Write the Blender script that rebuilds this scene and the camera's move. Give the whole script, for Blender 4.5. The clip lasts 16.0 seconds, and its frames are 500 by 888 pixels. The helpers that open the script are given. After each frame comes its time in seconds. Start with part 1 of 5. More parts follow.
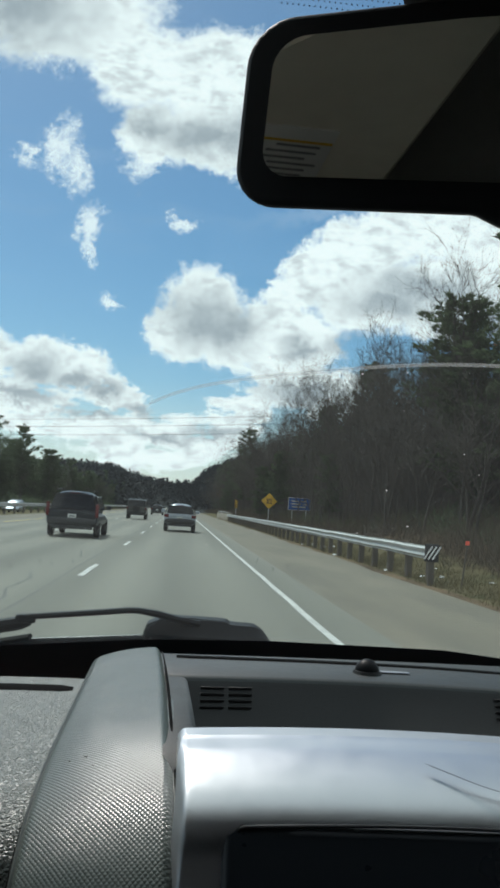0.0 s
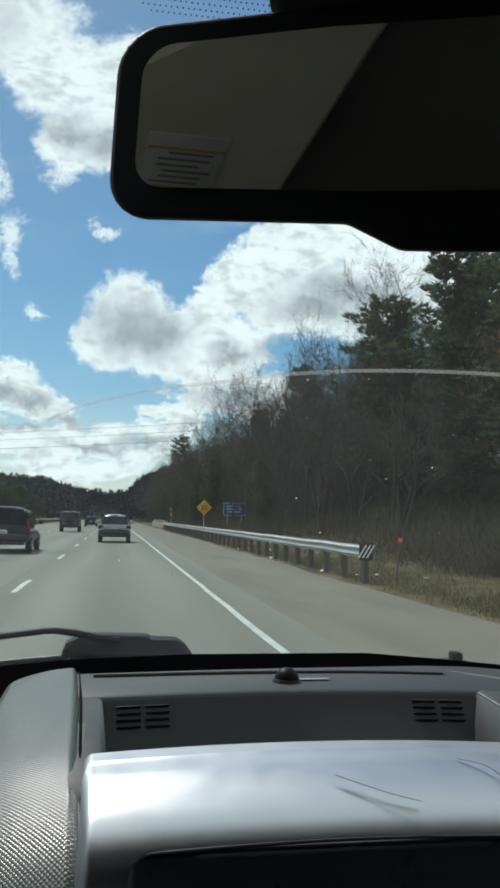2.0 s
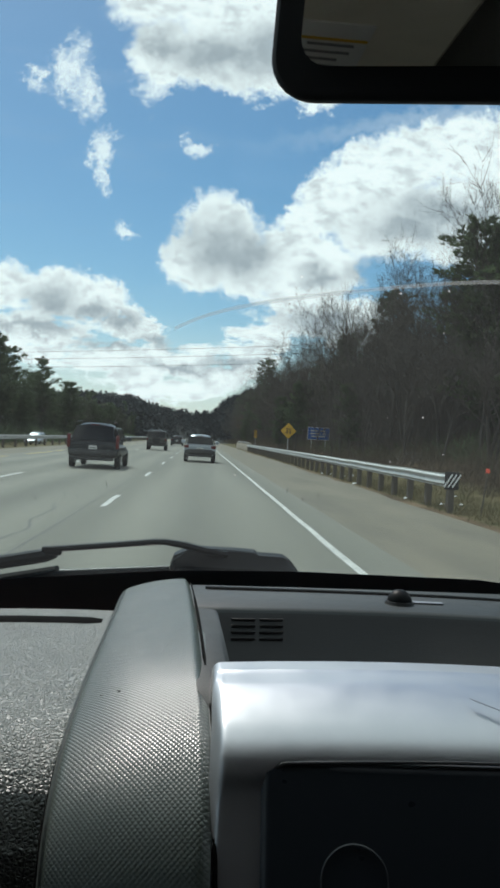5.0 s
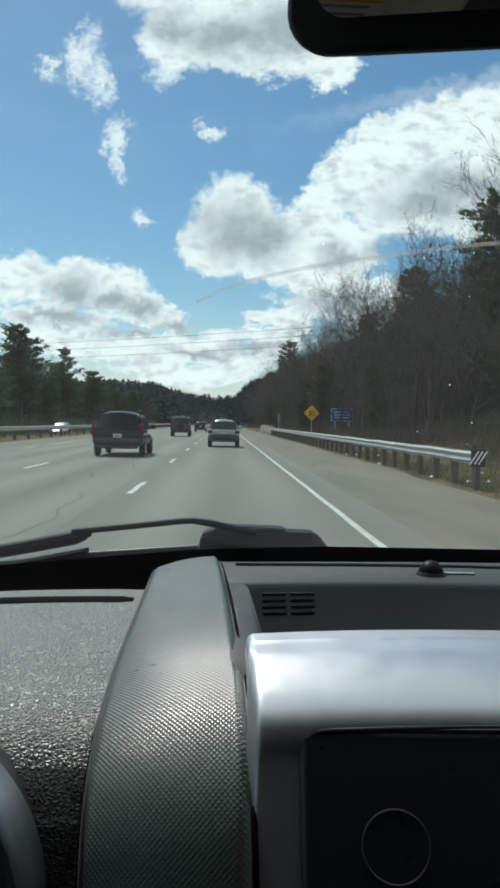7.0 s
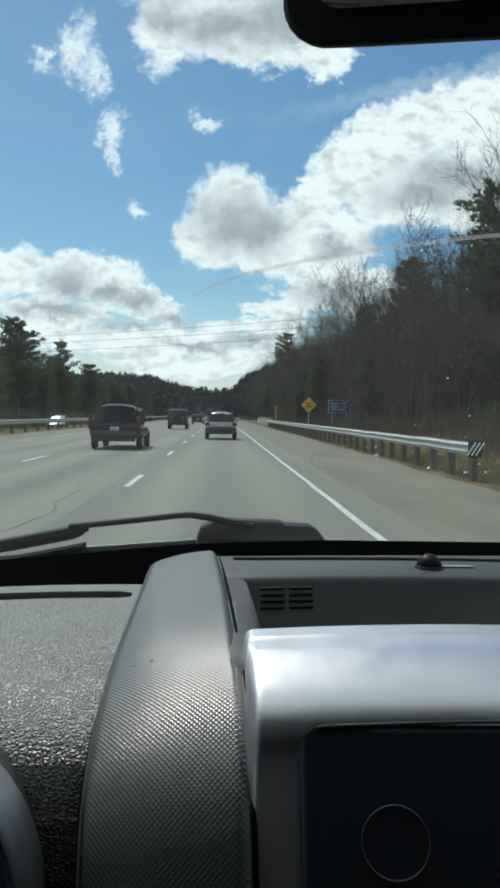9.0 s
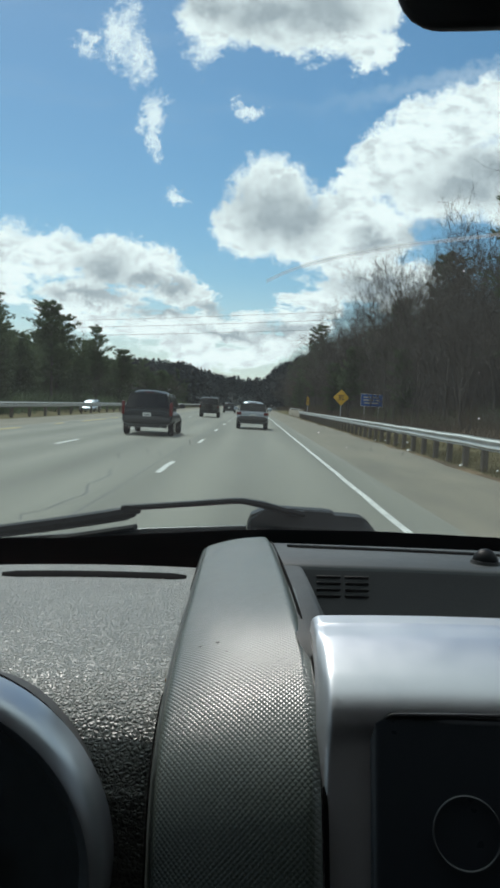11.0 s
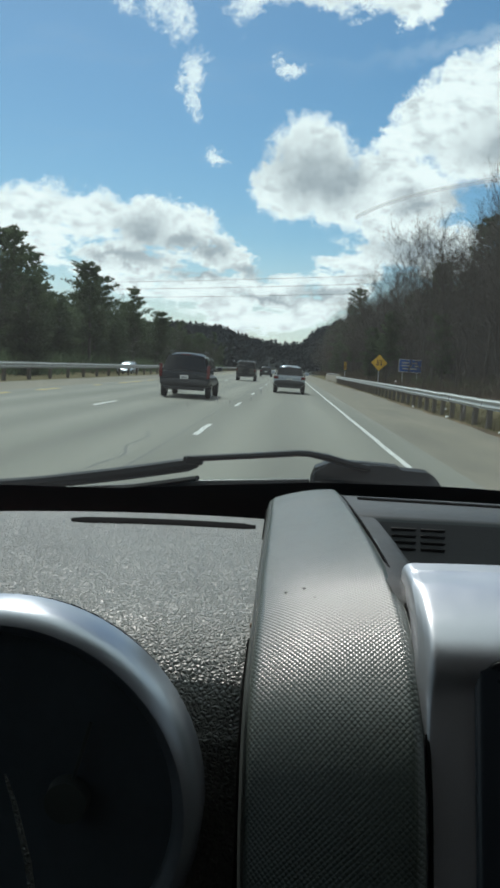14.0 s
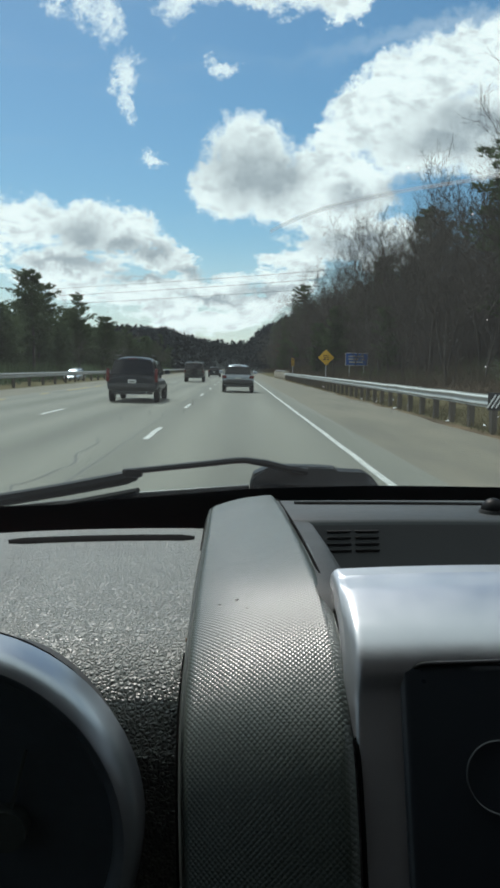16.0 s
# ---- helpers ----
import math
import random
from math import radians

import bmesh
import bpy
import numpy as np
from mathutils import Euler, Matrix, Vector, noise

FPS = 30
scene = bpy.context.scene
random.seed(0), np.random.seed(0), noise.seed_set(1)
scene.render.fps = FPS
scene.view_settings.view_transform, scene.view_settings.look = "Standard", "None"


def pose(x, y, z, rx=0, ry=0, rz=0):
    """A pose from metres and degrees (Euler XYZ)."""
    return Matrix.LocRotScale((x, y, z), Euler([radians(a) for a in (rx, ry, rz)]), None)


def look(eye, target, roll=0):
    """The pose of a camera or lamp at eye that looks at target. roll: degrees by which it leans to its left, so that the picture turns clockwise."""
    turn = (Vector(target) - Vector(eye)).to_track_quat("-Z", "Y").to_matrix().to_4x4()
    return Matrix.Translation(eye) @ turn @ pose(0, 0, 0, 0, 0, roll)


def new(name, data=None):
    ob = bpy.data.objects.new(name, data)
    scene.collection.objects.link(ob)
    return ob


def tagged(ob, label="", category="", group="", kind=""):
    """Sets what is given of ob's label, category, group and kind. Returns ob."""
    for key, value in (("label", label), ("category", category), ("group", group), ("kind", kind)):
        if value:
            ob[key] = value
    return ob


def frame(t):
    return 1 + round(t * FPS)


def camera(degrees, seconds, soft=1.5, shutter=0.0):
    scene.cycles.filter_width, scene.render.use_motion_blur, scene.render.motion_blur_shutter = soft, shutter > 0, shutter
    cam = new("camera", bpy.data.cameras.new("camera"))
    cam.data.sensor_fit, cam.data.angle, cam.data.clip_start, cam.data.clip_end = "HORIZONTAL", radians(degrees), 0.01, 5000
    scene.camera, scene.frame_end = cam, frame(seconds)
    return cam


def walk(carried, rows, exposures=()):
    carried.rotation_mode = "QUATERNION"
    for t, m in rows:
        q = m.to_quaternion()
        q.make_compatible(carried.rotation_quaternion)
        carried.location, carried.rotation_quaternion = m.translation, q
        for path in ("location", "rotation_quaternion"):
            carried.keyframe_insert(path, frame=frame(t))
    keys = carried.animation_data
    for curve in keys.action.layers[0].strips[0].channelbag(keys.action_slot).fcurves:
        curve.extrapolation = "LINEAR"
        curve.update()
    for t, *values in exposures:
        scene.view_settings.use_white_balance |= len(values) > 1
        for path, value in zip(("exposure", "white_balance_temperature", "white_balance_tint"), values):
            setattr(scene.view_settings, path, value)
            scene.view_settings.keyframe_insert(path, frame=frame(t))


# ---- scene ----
cam = camera(33.92, 16.0, soft=3.1)
# carried by a passenger inside the cabin: t, x, y, z, turn, tilt, lean
WAY = [
    (0, -0.0008, 0.0016, 1.4202, -4.84, 4.68, -3.75), (0.5, 0.0065, 0.0114, 1.4189, -6.99, 5.55, -2.97),
    (1, 0.0314, -0.0033, 1.4279, -9.15, 6.03, -1.12), (1.5, 0.0288, -0.0063, 1.4292, -10.34, 6.22, -0.87),
    (2, 0.0215, 0.0065, 1.4264, -9.32, 5.26, -1.09), (2.5, 0.0157, 0.0163, 1.4256, -8.01, 3.58, -1.42),
    (3, 0.0071, 0.0195, 1.4253, -7.40, 1.78, -1.73), (3.5, 0.0039, 0.0284, 1.4225, -6.41, 0.68, -2.26),
    (4, -0.0016, 0.0322, 1.4180, -5.16, -0.16, -2.53), (4.5, -0.0026, 0.0282, 1.4205, -4.10, -0.28, -2.60),
    (5, -0.0074, 0.0292, 1.4191, -3.49, -0.28, -3.18), (7.5, -0.0087, 0.0329, 1.4102, -1.67, -1.60, -1.11),
    (8, -0.0087, 0.0291, 1.4134, -1.70, -1.36, -1.40), (8.5, -0.0125, 0.0384, 1.4106, -1.62, -1.77, -1.28),
    (9, -0.0087, 0.0356, 1.4125, -2.05, -2.01, -1.04), (9.5, -0.0261, 0.0365, 1.4094, -1.50, -2.39, -2.07),
    (10, -0.0319, 0.0350, 1.4101, -0.01, -3.06, -2.65), (12.5, -0.0516, 0.0397, 1.4014, 0.22, -2.26, -3.48),
    (13, -0.0598, 0.0451, 1.3976, 2.46, -3.58, -4.14), (13.5, -0.0668, 0.0511, 1.3926, 3.19, -5.16, -4.88),
    (14, -0.0680, 0.0512, 1.3912, 2.70, -5.43, -3.75), (14.5, -0.0590, 0.0434, 1.3985, 2.51, -4.96, -2.67),
    (15, -0.0465, 0.0563, 1.3987, 1.06, -5.43, -1.29), (15.5, -0.0481, 0.0461, 1.4025, -0.59, -5.62, -0.79),
    (16, -0.0515, 0.0444, 1.4022, -0.91, -5.31, -0.99),
]
walk(cam, [(t, pose(x, y, z, 90 + tilt, lean, turn)) for t, x, y, z, turn, tilt, lean in WAY])

# ---- sky, sun ----
SUN_ELEV, SUN_AZ = 52.0, -24.0          # degrees above the horizon; from straight ahead (+y), negative to the left
# cumulus puffs on the sky ahead: x/y, z/y, half width, half height
PUFFS_MAIN = [
    (.012, .250, .050, .052), (-.016, .208, .042, .038), (.040, .205, .045, .036), (.088, .226, .042, .042),
    (.116, .262, .036, .036), (.144, .304, .042, .042), (.186, .334, .044, .040), (.228, .350, .048, .042),
    (.284, .372, .056, .042), (.334, .376, .050, .048), (.214, .280, .076, .056), (.306, .284, .064, .064),
    (.142, .216, .052, .038), (.116, .180, .056, .028), (.400, .330, .085, .100),
]
PUFFS_LOW = [
    (.142, .144, .105, .028), (.185, .158, .050, .026), (.072, .124, .056, .021), (-.248, .160, .062, .036),
    (-.184, .158, .062, .036), (-.136, .153, .048, .034), (-.088, .128, .042, .030), (-.206, .110, .092, .036),
    (-.100, .086, .085, .030), (-.032, .092, .070, .028), (.024, .078, .064, .028), (-.052, .058, .085, .024),
    (.030, .120, .028, .018), (.058, .094, .042, .028), (-.330, .150, .085, .056), (.360, .156, .034, .013), (.290, .104, .05, .014),
]
# grey bases of the clouds
GREY_BASES = [
    (0.010, 0.230, 0.049, 0.043), (0.042, 0.222, 0.046, 0.028), (0.300, 0.295, 0.095, 0.025), (0.245, 0.272, 0.068, 0.023), (0.139, 0.203, 0.030, 0.017),
    (0.139, 0.149, 0.062, 0.017), (0.205, 0.214, 0.054, 0.016), (-0.141, 0.143, 0.027, 0.014), (-0.182, 0.154, 0.041, 0.022), (-0.102, 0.138, 0.027, 0.012),
    (-0.060, 0.114, 0.030, 0.011), (-0.120, 0.106, 0.041, 0.009), (-0.205, 0.120, 0.054, 0.011), (0.000, 0.462, 0.081, 0.028), (0.060, 0.476, 0.068, 0.034),
    (-0.070, 0.468, 0.041, 0.025), (-0.250, 0.610, 0.108, 0.062), (0.380, 0.250, 0.068, 0.031), (0.030, 0.092, 0.041, 0.009), (-0.030, 0.084, 0.054, 0.008),
]
PUFFS_HIGH = [
    (-.066, .462, .050, .044), (.010, .462, .084, .042), (.080, .450, .056, .038), (-.078, .425, .020, .024), (.122, .430, .036, .030), (.030, .540, .140, .070),
    (-.095, .550, .070, .062), (.114, .480, .042, .034), (-.200, .612, .140, .078), (-.270, .650, .17, .10),
    (-.178, .432, .018, .034), (-.158, .405, .014, .027), (-.220, .421, .012, .015), (-.136, .338, .014, .024),
    (-.137, .310, .009, .020), (-.103, .247, .010, .009), (-.028, .352, .013, .010),
]

world = bpy.data.worlds.new("sky")
scene.world = world
world.use_nodes = True
wt = world.node_tree
wt.nodes.clear()


def wn(kind):
    return wt.nodes.new(kind)


def wmath(op, a, b=None, c=None, clamp=False):
    n = wn("ShaderNodeMath")
    n.operation, n.use_clamp = op, clamp
    for i, v in enumerate((a, b, c)):
        if v is None:
            continue
        if isinstance(v, (int, float)):
            n.inputs[i].default_value = v
        else:
            wt.links.new(v, n.inputs[i])
    return n.outputs[0]


def wvec(op, a, b=None, c=None):
    n = wn("ShaderNodeVectorMath")
    n.operation = op
    for i, v in enumerate((a, b, c)):
        if v is None:
            continue
        if isinstance(v, (tuple, list)):
            n.inputs[i].default_value = v
        else:
            wt.links.new(v, n.inputs[i])
    return n.outputs["Value"] if op == "LENGTH" else n.outputs[0]


def wnoise(vec, scale, detail, rough=.55, color=False):
    n = wn("ShaderNodeTexNoise")
    n.inputs["Scale"].default_value, n.inputs["Detail"].default_value, n.inputs["Roughness"].default_value = scale, detail, rough
    wt.links.new(vec, n.inputs["Vector"])
    return n.outputs["Color" if color else "Fac"]


def wstep(v, lo, hi):
    n = wn("ShaderNodeMapRange")
    n.interpolation_type = "SMOOTHSTEP"
    wt.links.new(v, n.inputs[0])
    n.inputs[1].default_value, n.inputs[2].default_value = lo, hi
    return n.outputs[0]


coord = wn("ShaderNodeTexCoord").outputs["Generated"]
split = wn("ShaderNodeSeparateXYZ")
wt.links.new(coord, split.inputs[0])
ahead = wmath("MAXIMUM", wmath("ABSOLUTE", split.outputs[1]), .12)
comb = wn("ShaderNodeCombineXYZ")
wt.links.new(wmath("DIVIDE", split.outputs[0], ahead), comb.inputs[0])
wt.links.new(wmath("DIVIDE", split.outputs[2], ahead), comb.inputs[1])
wt.links.new(split.outputs[1], comb.inputs[2])
uv = comb.outputs[0]
# billows: the place is pushed about by noise at two sizes
w1 = wvec("MULTIPLY_ADD", wnoise(uv, 22, 6, .62, True), (.050, .050, 0), (-.025, -.025, 0))
w2 = wvec("MULTIPLY_ADD", wnoise(uv, 70, 7, .7, True), (.030, .030, 0), (-.015, -.015, 0))
flat = wvec("MULTIPLY", uv, (1, 1, 0))
uvw = wvec("ADD", wvec("ADD", flat, w1), w2)


def puff_field(puffs, soft, place):
    near = None
    for u, v, a, b in puffs:
        d = wvec("LENGTH", wvec("MULTIPLY_ADD", place, (1 / a, 1 / b, 0), (-u / a, -v / b, 0)))
        near = d if near is None else wmath("SMOOTH_MIN", near, d, soft)
    return near


big_puffs = [p for p in PUFFS_MAIN + PUFFS_LOW + PUFFS_HIGH if p[2] > .03]
scraps = [p for p in PUFFS_HIGH if p[2] <= .03]
field = puff_field(big_puffs, .3, uvw)
above = puff_field(big_puffs, .3, wvec("ADD", uvw, (-.008, .024, 0)))
torn = wvec("ADD", uvw, wvec("MULTIPLY_ADD", wnoise(uv, 95, 6, .7, True), (.030, .030, 0), (-.015, -.015, 0)))
scrap = wmath("MULTIPLY_ADD", wnoise(uv, 85, 7, .72), 2.6, wmath("ADD", puff_field(scraps, .2, torn), -1.3))
scrap = wmath("MULTIPLY", wstep(scrap, 1.55, .10), .82)
# beyond the view the same fair-weather cloud goes on
rest = wmath("MULTIPLY_ADD", wnoise(coord, 3.2, 8, .6), -4.2, 2.75)
side = wmath("MULTIPLY", wstep(wmath("ABSOLUTE", split.outputs[0]), .36, .5), 1.0)
back = wstep(split.outputs[1], .62, .45)
other = wmath("MAXIMUM", side, back)
mixf = wn("ShaderNodeMix")
mixf.data_type = "FLOAT"
wt.links.new(other, mixf.inputs[0])
wt.links.new(field, mixf.inputs[2])
wt.links.new(rest, mixf.inputs[3])
field = mixf.outputs[0]
ragged = wmath("MULTIPLY_ADD", wnoise(uv, 60, 8, .7), .55, wmath("ADD", field, -.275))
bank = wmath("MULTIPLY", wstep(split.outputs[2], .175, .125), wmath("MULTIPLY_ADD", wnoise(wvec("MULTIPLY", uv, (1, 2.8, 1)), 24, 6, .58), 2.3, -.98))
ragged = wmath("ADD", ragged, wmath("MAXIMUM", bank, 0.0))
cover = wmath("MAXIMUM", wstep(ragged, 1.12, .74), scrap)
# thin veil of high cloud
cirrus_uv = wvec("MULTIPLY", wvec("ADD", flat, wvec("MULTIPLY_ADD", wnoise(flat, 6, 3, .5, True), (.05, .05, 0), (-.025, -.025, 0))), (2.0, 9.0, 0))
veil = wmath("MULTIPLY", wstep(wnoise(cirrus_uv, 1.2, 5, .6), .50, .78), .14)
low = wmath("MULTIPLY", wstep(split.outputs[2], .17, .0), .55)
# one long streak of high cloud
streak = wvec("MULTIPLY_ADD", uvw, (1, 1, 0), (-.16, -.385, 0))
sx = wn("ShaderNodeSeparateXYZ")
wt.links.new(streak, sx.inputs[0])
off = wmath("ABSOLUTE", wmath("MULTIPLY_ADD", sx.outputs[0], -.27, sx.outputs[1]))
band = wmath("MULTIPLY", wmath("MULTIPLY", wstep(off, .016, .0), wstep(sx.outputs[0], -.17, .12)), .34)
thin = wmath("MAXIMUM", wmath("MAXIMUM", veil, low), band)
# light and shade of the clouds: bright rims, grey cores
mass = puff_field(GREY_BASES, .35, uvw)
mass = wmath("MULTIPLY_ADD", wnoise(uv, 26, 6, .58), -1.1, wmath("ADD", mass, .55))
body = wmath("MULTIPLY", wstep(mass, 1.6, .05), wmath("MULTIPLY_ADD", wnoise(uv, 40, 5, .6), .5, .72))
soft_grey = wmath("MULTIPLY", wstep(wnoise(wvec("MULTIPLY", uv, (1, 1.8, 1)), 36, 6, .62), .42, .68), .55)
elsewhere = wmath("MULTIPLY", wmath("MULTIPLY", other, wstep(field, .8, .1)), .8)
core = wmath("MAXIMUM", wmath("MAXIMUM", body, elsewhere), wmath("MULTIPLY", soft_grey, wstep(ragged, .95, .6)))
shade = wn("ShaderNodeMix")
shade.data_type = "RGBA"
wt.links.new(core, shade.inputs[0])
shade.inputs[6].default_value = (1.02, .985, .975, 1)
shade.inputs[7].default_value = (.40, .415, .45, 1)
sky = wn("ShaderNodeTexSky")
sky.sky_type, sky.sun_disc, sky.sun_elevation, sky.sun_rotation = "NISHITA", False, radians(SUN_ELEV), radians(SUN_AZ)
sky.altitude, sky.air_density, sky.dust_density, sky.ozone_density = 50, 1.0, .6, 1.6
bg_sky = wn("ShaderNodeBackground")
deep = wn("ShaderNodeHueSaturation")
deep.inputs["Hue"].default_value, deep.inputs["Saturation"].default_value = .490, 1.26
wt.links.new(sky.outputs[0], deep.inputs["Color"])
wt.links.new(deep.outputs[0], bg_sky.inputs[0])
bg_sky.inputs[1].default_value = .110
bg_cloud = wn("ShaderNodeBackground")
wt.links.new(shade.outputs[2], bg_cloud.inputs[0])
bg_cloud.inputs[1].default_value = 1.33
bg_thin = wn("ShaderNodeBackground")
bg_thin.inputs[0].default_value, bg_thin.inputs[1].default_value = (.90, .91, .97, 1), 1.12
m1, m2, wout = wn("ShaderNodeMixShader"), wn("ShaderNodeMixShader"), wn("ShaderNodeOutputWorld")
wt.links.new(thin, m1.inputs[0]), wt.links.new(bg_sky.outputs[0], m1.inputs[1]), wt.links.new(bg_thin.outputs[0], m1.inputs[2])
wt.links.new(cover, m2.inputs[0]), wt.links.new(m1.outputs[0], m2.inputs[1]), wt.links.new(bg_cloud.outputs[0], m2.inputs[2])
wt.links.new(m2.outputs[0], wout.inputs[0])

lamp = bpy.data.lights.new("sun", "SUN")
lamp.energy, lamp.angle, lamp.color = 3.6, radians(.55), (1, .955, .89)
sun = new("sun", lamp)
az, el = radians(SUN_AZ), radians(SUN_ELEV)
sun.matrix_world = look((math.sin(az) * math.cos(el) * 50, math.cos(az) * math.cos(el) * 50, math.sin(el) * 50), (0, 0, 0))
scene.view_settings.exposure = -.25


# ---- materials ----
def mat(name, color, rough=.6, metal=0.0, vary=.12, scale=4.0, bump=0.0, bscale=60.0, fine=0.0, spec=.5, per=0.0, stretch=(1, 1, 1), cells=False, coat=0.0, second=None, patch=.5):
    """Colour varied at two sizes, relief from noise or cells, and a change from piece to piece."""
    m = bpy.data.materials.new(name)
    m.use_nodes = True
    nt = m.node_tree
    b = nt.nodes["Principled BSDF"]
    b.inputs["Metallic"].default_value, b.inputs["Specular IOR Level"].default_value, b.inputs["Coat Weight"].default_value = metal, spec, coat
    tc = nt.nodes.new("ShaderNodeTexCoord")
    mp = nt.nodes.new("ShaderNodeMapping")
    mp.inputs["Scale"].default_value = stretch
    nt.links.new(tc.outputs["Object"], mp.inputs[0])

    def noise_(s, d=4, r=.55):
        n = nt.nodes.new("ShaderNodeTexNoise")
        n.inputs["Scale"].default_value, n.inputs["Detail"].default_value, n.inputs["Roughness"].default_value = s, d, r
        nt.links.new(mp.outputs[0], n.inputs["Vector"])
        return n.outputs["Fac"]
    big, small = noise_(scale), noise_(scale * 9, 3)
    mix = nt.nodes.new("ShaderNodeMix")
    mix.data_type = "RGBA"
    ramp = nt.nodes.new("ShaderNodeMapRange")
    ramp.inputs[1].default_value, ramp.inputs[2].default_value = patch - .18, patch + .18
    nt.links.new(big, ramp.inputs[0])
    nt.links.new(ramp.outputs[0], mix.inputs[0])
    hi = second or tuple(min(1, c * (1 + vary)) for c in color)
    mix.inputs[6].default_value, mix.inputs[7].default_value = (*[c * (1 - vary) for c in color], 1), (*hi, 1)
    hsv = nt.nodes.new("ShaderNodeHueSaturation")
    nt.links.new(mix.outputs[2], hsv.inputs["Color"])
    val = nt.nodes.new("ShaderNodeMath")
    val.operation = "MULTIPLY_ADD"
    nt.links.new(small, val.inputs[0])
    val.inputs[1].default_value, val.inputs[2].default_value = vary * 1.6, 1 - vary * .8
    out = val.outputs[0]
    if per:
        oi, geo = nt.nodes.new("ShaderNodeObjectInfo"), nt.nodes.new("ShaderNodeNewGeometry")
        add = nt.nodes.new("ShaderNodeMath")
        nt.links.new(oi.outputs["Random"], add.inputs[0]), nt.links.new(geo.outputs["Random Per Island"], add.inputs[1])
        pm = nt.nodes.new("ShaderNodeMath")
        pm.operation = "MULTIPLY_ADD"
        nt.links.new(add.outputs[0], pm.inputs[0])
        pm.inputs[1].default_value, pm.inputs[2].default_value = per, 1 - per
        mul = nt.nodes.new("ShaderNodeMath")
        mul.operation = "MULTIPLY"
        nt.links.new(out, mul.inputs[0]), nt.links.new(pm.outputs[0], mul.inputs[1])
        out = mul.outputs[0]
    nt.links.new(out, hsv.inputs["Value"])
    nt.links.new(hsv.outputs[0], b.inputs["Base Color"])
    rr = nt.nodes.new("ShaderNodeMath")
    rr.operation = "MULTIPLY_ADD"
    nt.links.new(small, rr.inputs[0])
    rr.inputs[1].default_value, rr.inputs[2].default_value = .16, rough - .08
    nt.links.new(rr.outputs[0], b.inputs["Roughness"])
    if bump:
        if cells:
            v = nt.nodes.new("ShaderNodeTexVoronoi")
            v.feature = "DISTANCE_TO_EDGE"
            v.inputs["Scale"].default_value = bscale
            dist = nt.nodes.new("ShaderNodeVectorMath")
            dist.operation = "MULTIPLY_ADD"
            nn = nt.nodes.new("ShaderNodeTexNoise")
            nn.inputs["Scale"].default_value = bscale * .7
            nt.links.new(mp.outputs[0], nn.inputs["Vector"])
            nt.links.new(nn.outputs["Color"], dist.inputs[0])
            dist.inputs[1].default_value = (1.1 / bscale,) * 3
            nt.links.new(mp.outputs[0], dist.inputs[2])
            nt.links.new(dist.outputs[0], v.inputs["Vector"])
            cl = nt.nodes.new("ShaderNodeMapRange")
            cl.interpolation_type = "SMOOTHSTEP"
            cl.inputs[1].default_value, cl.inputs[2].default_value = 0, .36
            nt.links.new(v.outputs["Distance"], cl.inputs[0])
            h = cl.outputs[0]
        else:
            h = noise_(bscale, 5, .65)
        bp = nt.nodes.new("ShaderNodeBump")
        bp.inputs["Strength"].default_value, bp.inputs["Distance"].default_value = 1.0, bump
        nt.links.new(h, bp.inputs["Height"])
        nt.links.new(bp.outputs[0], b.inputs["Normal"])
    return m


